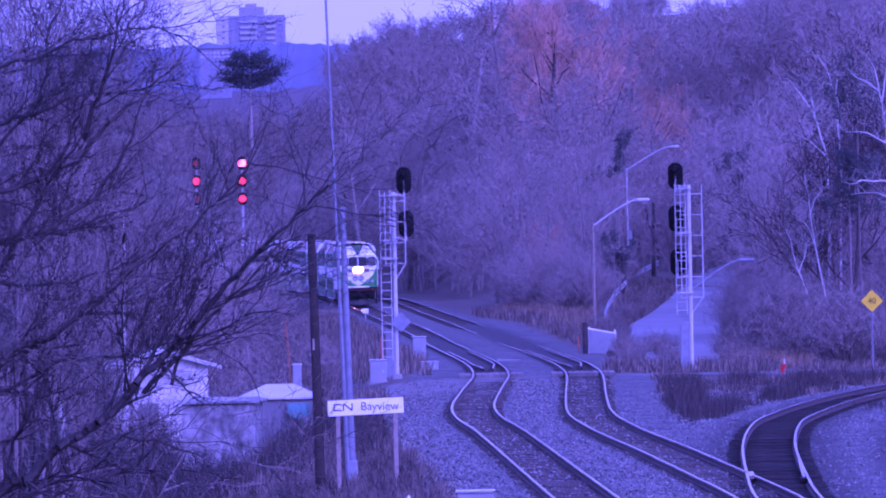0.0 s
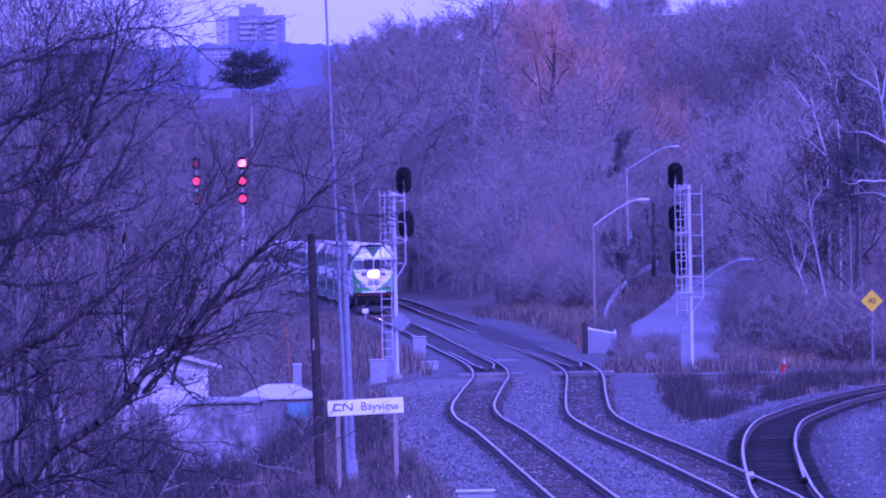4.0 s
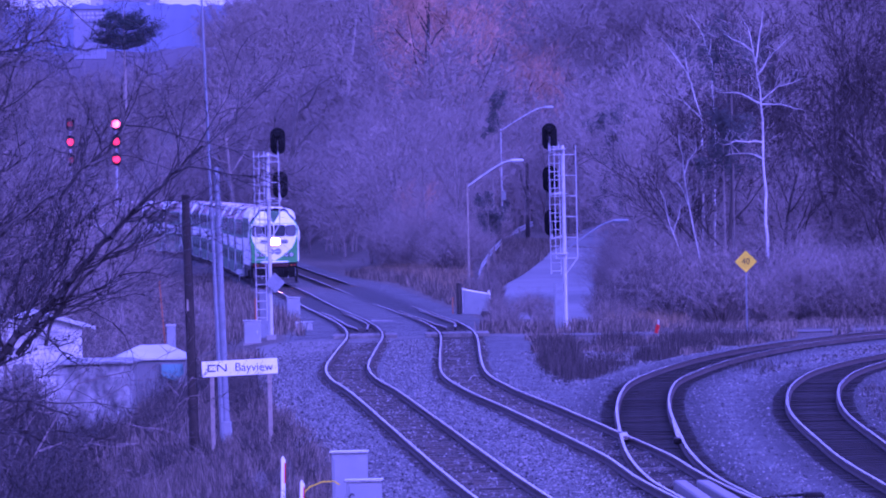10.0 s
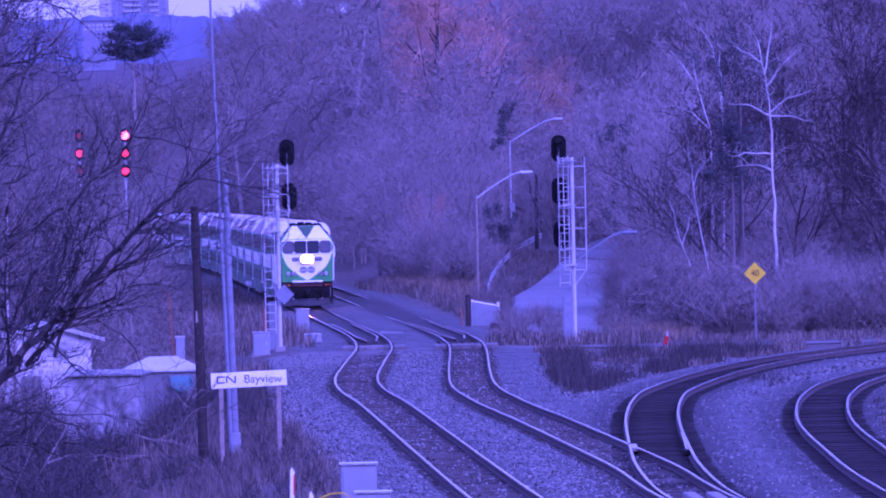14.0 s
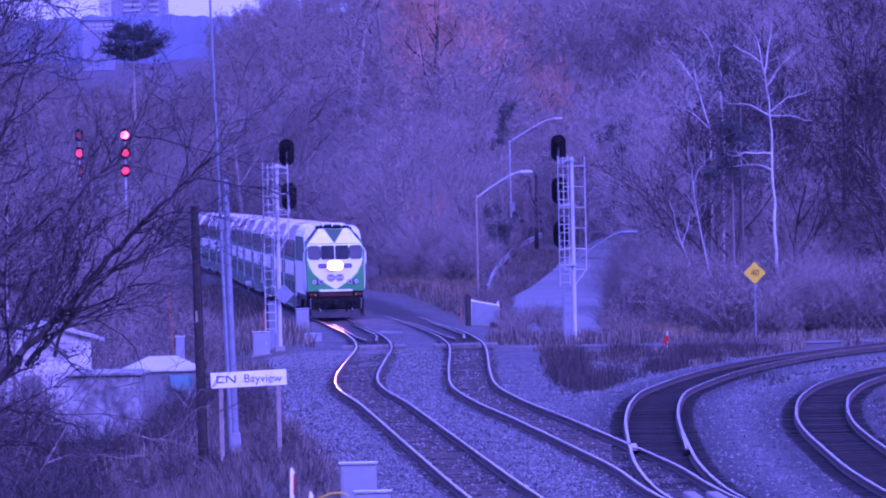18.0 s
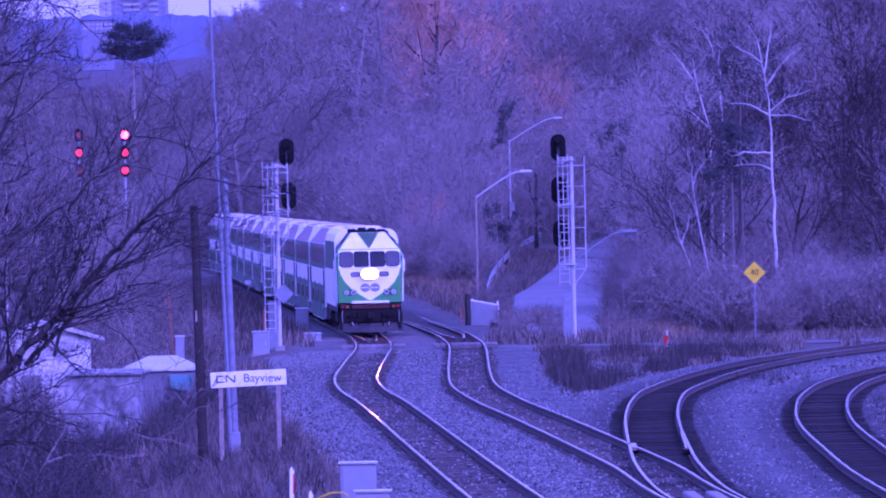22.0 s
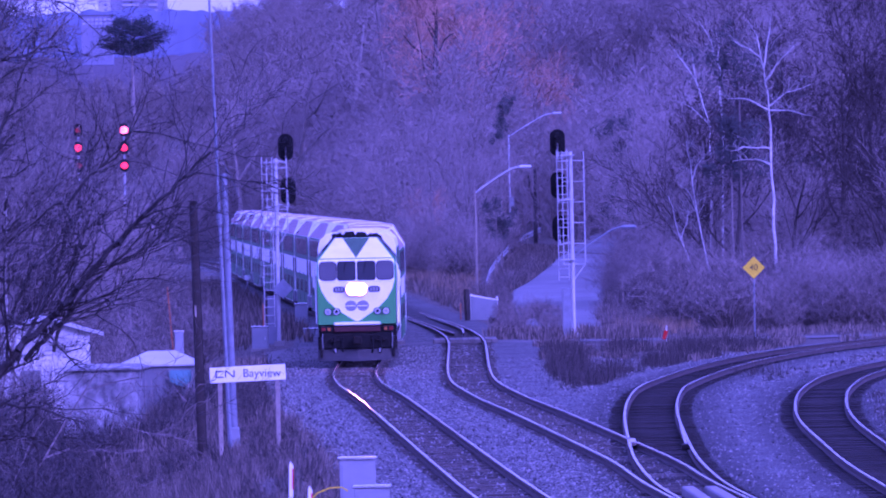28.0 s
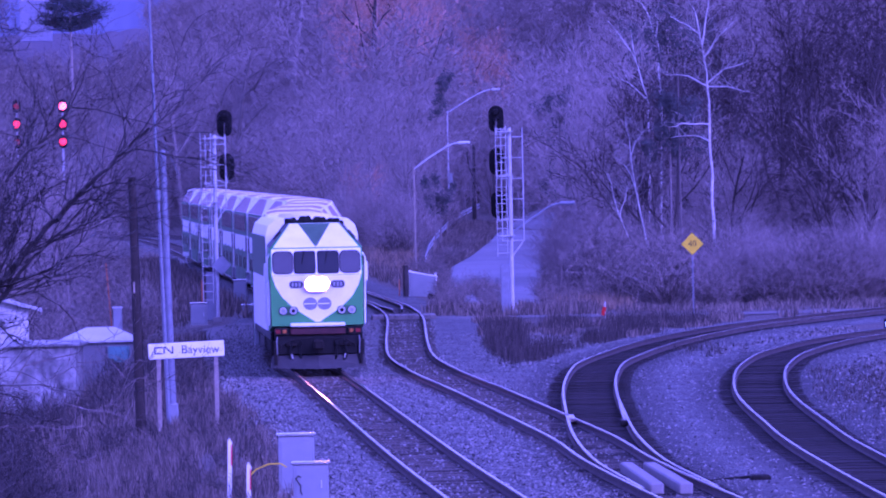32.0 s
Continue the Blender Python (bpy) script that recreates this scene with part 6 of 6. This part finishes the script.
    canes = [fan(190 + i, 2.0, 0.9, 34, 0.006) for i in range(4)]
    joined("brambles", canes, scatter(rng, 46, 258, 282, -42, -31, lambda x, y: True) + scatter(rng, 60, 262, 296, -31, -20, lambda x, y: x - main_x(y) < -3.6), rng, 0.45, 1.0, BRAMBLE, "thin leafless brambles before the sheds", "brambles")
    tufts = [fan(210 + i, 0.9, 0.42, 26, 0.006) for i in range(5)]
    joined("weed_clumps", tufts, scatter(rng, 250, 181, 262, -56, -9, lambda x, y: x - main_x(y) < -3.2), rng, 0.5, 1.2, BRAMBLE, "dead twiggy weeds in the grass", "weeds")
    joined("thicket", brush, scatter(rng, 760, 170, 292, -62, -33, lambda x, y: 1000 * x / y < -44.5 or y < 198 and 1000 * x / y < -40), rng, 0.45, 1.05, BRAMBLE, "leafless bramble thicket on the low bank", "thicket")


build_near_trees()


def blades(name, places, h0, h1, material, label, category, seed, width=0.012, per=7):
    rng = random.Random(seed)
    g = Geo()
    for x, y in places:
        z = stand(x, y, 0.03)
        for _ in range(per):
            bx, by = x + rng.gauss(0, .10), y + rng.gauss(0, .25)
            h = h0 + (h1 - h0) * rng.random() ** 1.8
            lx, ly = rng.gauss(0, .22) * h, rng.gauss(0, .22) * h
            k = len(g.v)
            g.v += [(bx - width, by, z), (bx + width, by, z), (bx + lx * .5 + width * .7, by + ly * .5, z + h * .6), (bx + lx * .5 - width * .7, by + ly * .5, z + h * .6), (bx + lx, by + ly, z + h)]
            g.f += [[k, k + 1, k + 2, k + 3], [k + 3, k + 2, k + 4]]
    return tagged(part(name, g, material), label, category, kind="stuff")


def build_grass():
    rng = random.Random(12)
    left = lambda x, y: x - main_x(y) < -3.0 and noise.noise(Vector((x * 0.45, y * 0.06, 2.0))) > rng.uniform(-0.45, 0.2)
    blades("dry_grass", scatter(rng, 8000, 180, 262, -58, -8, left), 0.08, 0.5, GRASS, "dull dry grass on the bank beside the line", "grass", 1, 0.008, 8)
    blades("roadside_grass", scatter(rng, 2500, 392, 470, 8, 62, lambda x, y: abs(x - np.interp(y, ROAD_Y, ROAD_X)) > 2.8), 0.15, 0.55, GRASS, "dead grass at the foot of the hill", "grass", 2, 0.02)
    blades("lane_foot_grass", scatter(rng, 700, 389, 400, 5, 24, lambda x, y: True), 0.2, 0.7, GRASS, "dead grass where the lane meets the crossing", "grass", 7, 0.02)
    blades("hollow_grass", scatter(rng, 5200, 255, 345, -62, -17, lambda x, y: x - main_x(y) < -3.6), 0.15, 0.8, GRASS, "rank dead grass in the hollow by the sheds", "grass", 8, 0.016)
    blades("line_side_grass", scatter(rng, 3000, 395, 640, -30, 4, lambda x, y: -8 < x - main_x(y) < -2.4 or 6.6 < x - main_x(y) < 11), 0.2, 0.8, GRASS, "dead grass beside the far line", "grass", 3, 0.02)

    blades("verge_grass", scatter(rng, 2600, 470, 690, 1, 13, lambda x, y: 0.3 < x - np.interp(y, (515, 565, 610, 660, 715), (2.58, 3.09, 3.85, 5.01, 6.57)) and x < np.interp(y, ROAD_Y, ROAD_X) - 0.5 * np.interp(y, ROAD_Y, ROAD_W) + 0.2), 0.2, 0.6, GRASS, "dead grass between guard rail and lane", "grass", 25, 0.02)
    blades("bank_grass", scatter(rng, 1500, 398, 436, 18.5, 28, lambda x, y: x - np.interp(y, ROAD_Y, ROAD_X) > 2.4) + scatter(rng, 1500, 470, 640, -8, 4, lambda x, y: 8 < x - main_x(y) < 16), 0.2, 0.8, TAWNY, "tawny dead grass on the bank by the lane", "grass", 15, 0.016)

    def wedge(x, y):
        b = np.interp(y, LINES[2][0][:, 1], LINES[2][0][:, 0])
        c = np.interp(y, LINES[1][0][:, 1], LINES[1][0][:, 0])
        return c + 2.9 < x < b - 2.7 and noise.noise(Vector((x * 0.55, y * 0.09, 0))) > rng.uniform(-0.05, 0.3)
    blades("dead_weeds", scatter(rng, 2000, 292, 362, 8, 52, wedge), 0.12, 0.85, WEED, "dark dead weeds between the diverging lines", "weeds", 4, 0.006, 9)
    blades("wedge_grass", scatter(rng, 900, 335, 378, 8, 52, wedge), 0.15, 0.45, GRASS, "short dead grass beside the service road", "grass", 6, 0.02)
    def inside(x, y):
        gap = x - np.interp(y, LINES[3][0][:, 1], LINES[3][0][:, 0])
        return 1.5 < gap < 8 and noise.noise(Vector((x * 0.4, y * 0.07, 5.0))) > rng.uniform(-0.4, 0.2)
    blades("yard_weeds", scatter(rng, 900, 190, 285, 40, 75, inside), 0.05, 0.3, WEED, "dark low weeds beside the outer track", "weeds", 12, 0.010, 6)
    blades("curve_weeds", [(11.2 + rng.gauss(0, 0.7), 314 + rng.gauss(0, 5)) for _ in range(90)], 0.08, 0.35, WEED, "dark weeds between the curved tracks", "weeds", 11, 0.011, 5)
    blades("verge_weeds", scatter(rng, 900, 388, 425, 26, 62, lambda x, y: x > np.interp(y, LINES[2][0][:, 1], LINES[2][0][:, 0]) - 30), 0.12, 0.4, GRASS, "dull weeds beside the service road", "weeds", 5, 0.02)


build_grass()

# ---- train movement ----
def motions():
    q, _ = MAINLINE
    s = np.concatenate([[0], np.cumsum(np.hypot(*np.diff(q, axis=0).T))])
    stop = float(np.interp(285.2, q[:, 1], s))

    def at(a):
        y = float(np.interp(a, s, q[:, 1]))
        lean = float(np.interp(y, (285, 300, 315, 325, 337, 376, 389, 402, 455, 480, 520, 545, 583, 620, 660, 700), (0.02, 0.08, 0.07, 0.0, -0.05, -0.15, 0.02, 0.31, 0.28, 0.21, -0.05, -0.14, -0.18, -0.15, 0.0, -0.08)))
        return Vector((float(np.interp(a, s, q[:, 0])) + lean, y, 0))

    def rows(back, front_truck, rear_truck):
        out = []
        for t in np.arange(0, 32.01, 1.0):
            nose = stop + 12.95 * (32 - t)
            a, b = at(nose + front_truck), at(nose + rear_truck)
            d = (a - b).normalized()
            turn = Matrix.Rotation(math.atan2(-d.x, d.y), 4, "Z")
            out.append((float(t), Matrix.Translation(a + d * back) @ turn))
        return out
    walk(LOCO, rows(4.3, 4.3, 16.0))
    for k, c in enumerate(COACHES):
        a = 20.9 + 12.95 + 25.9 * k
        walk(c, rows(-10.8, a - 10.8, a + 10.8))


motions()
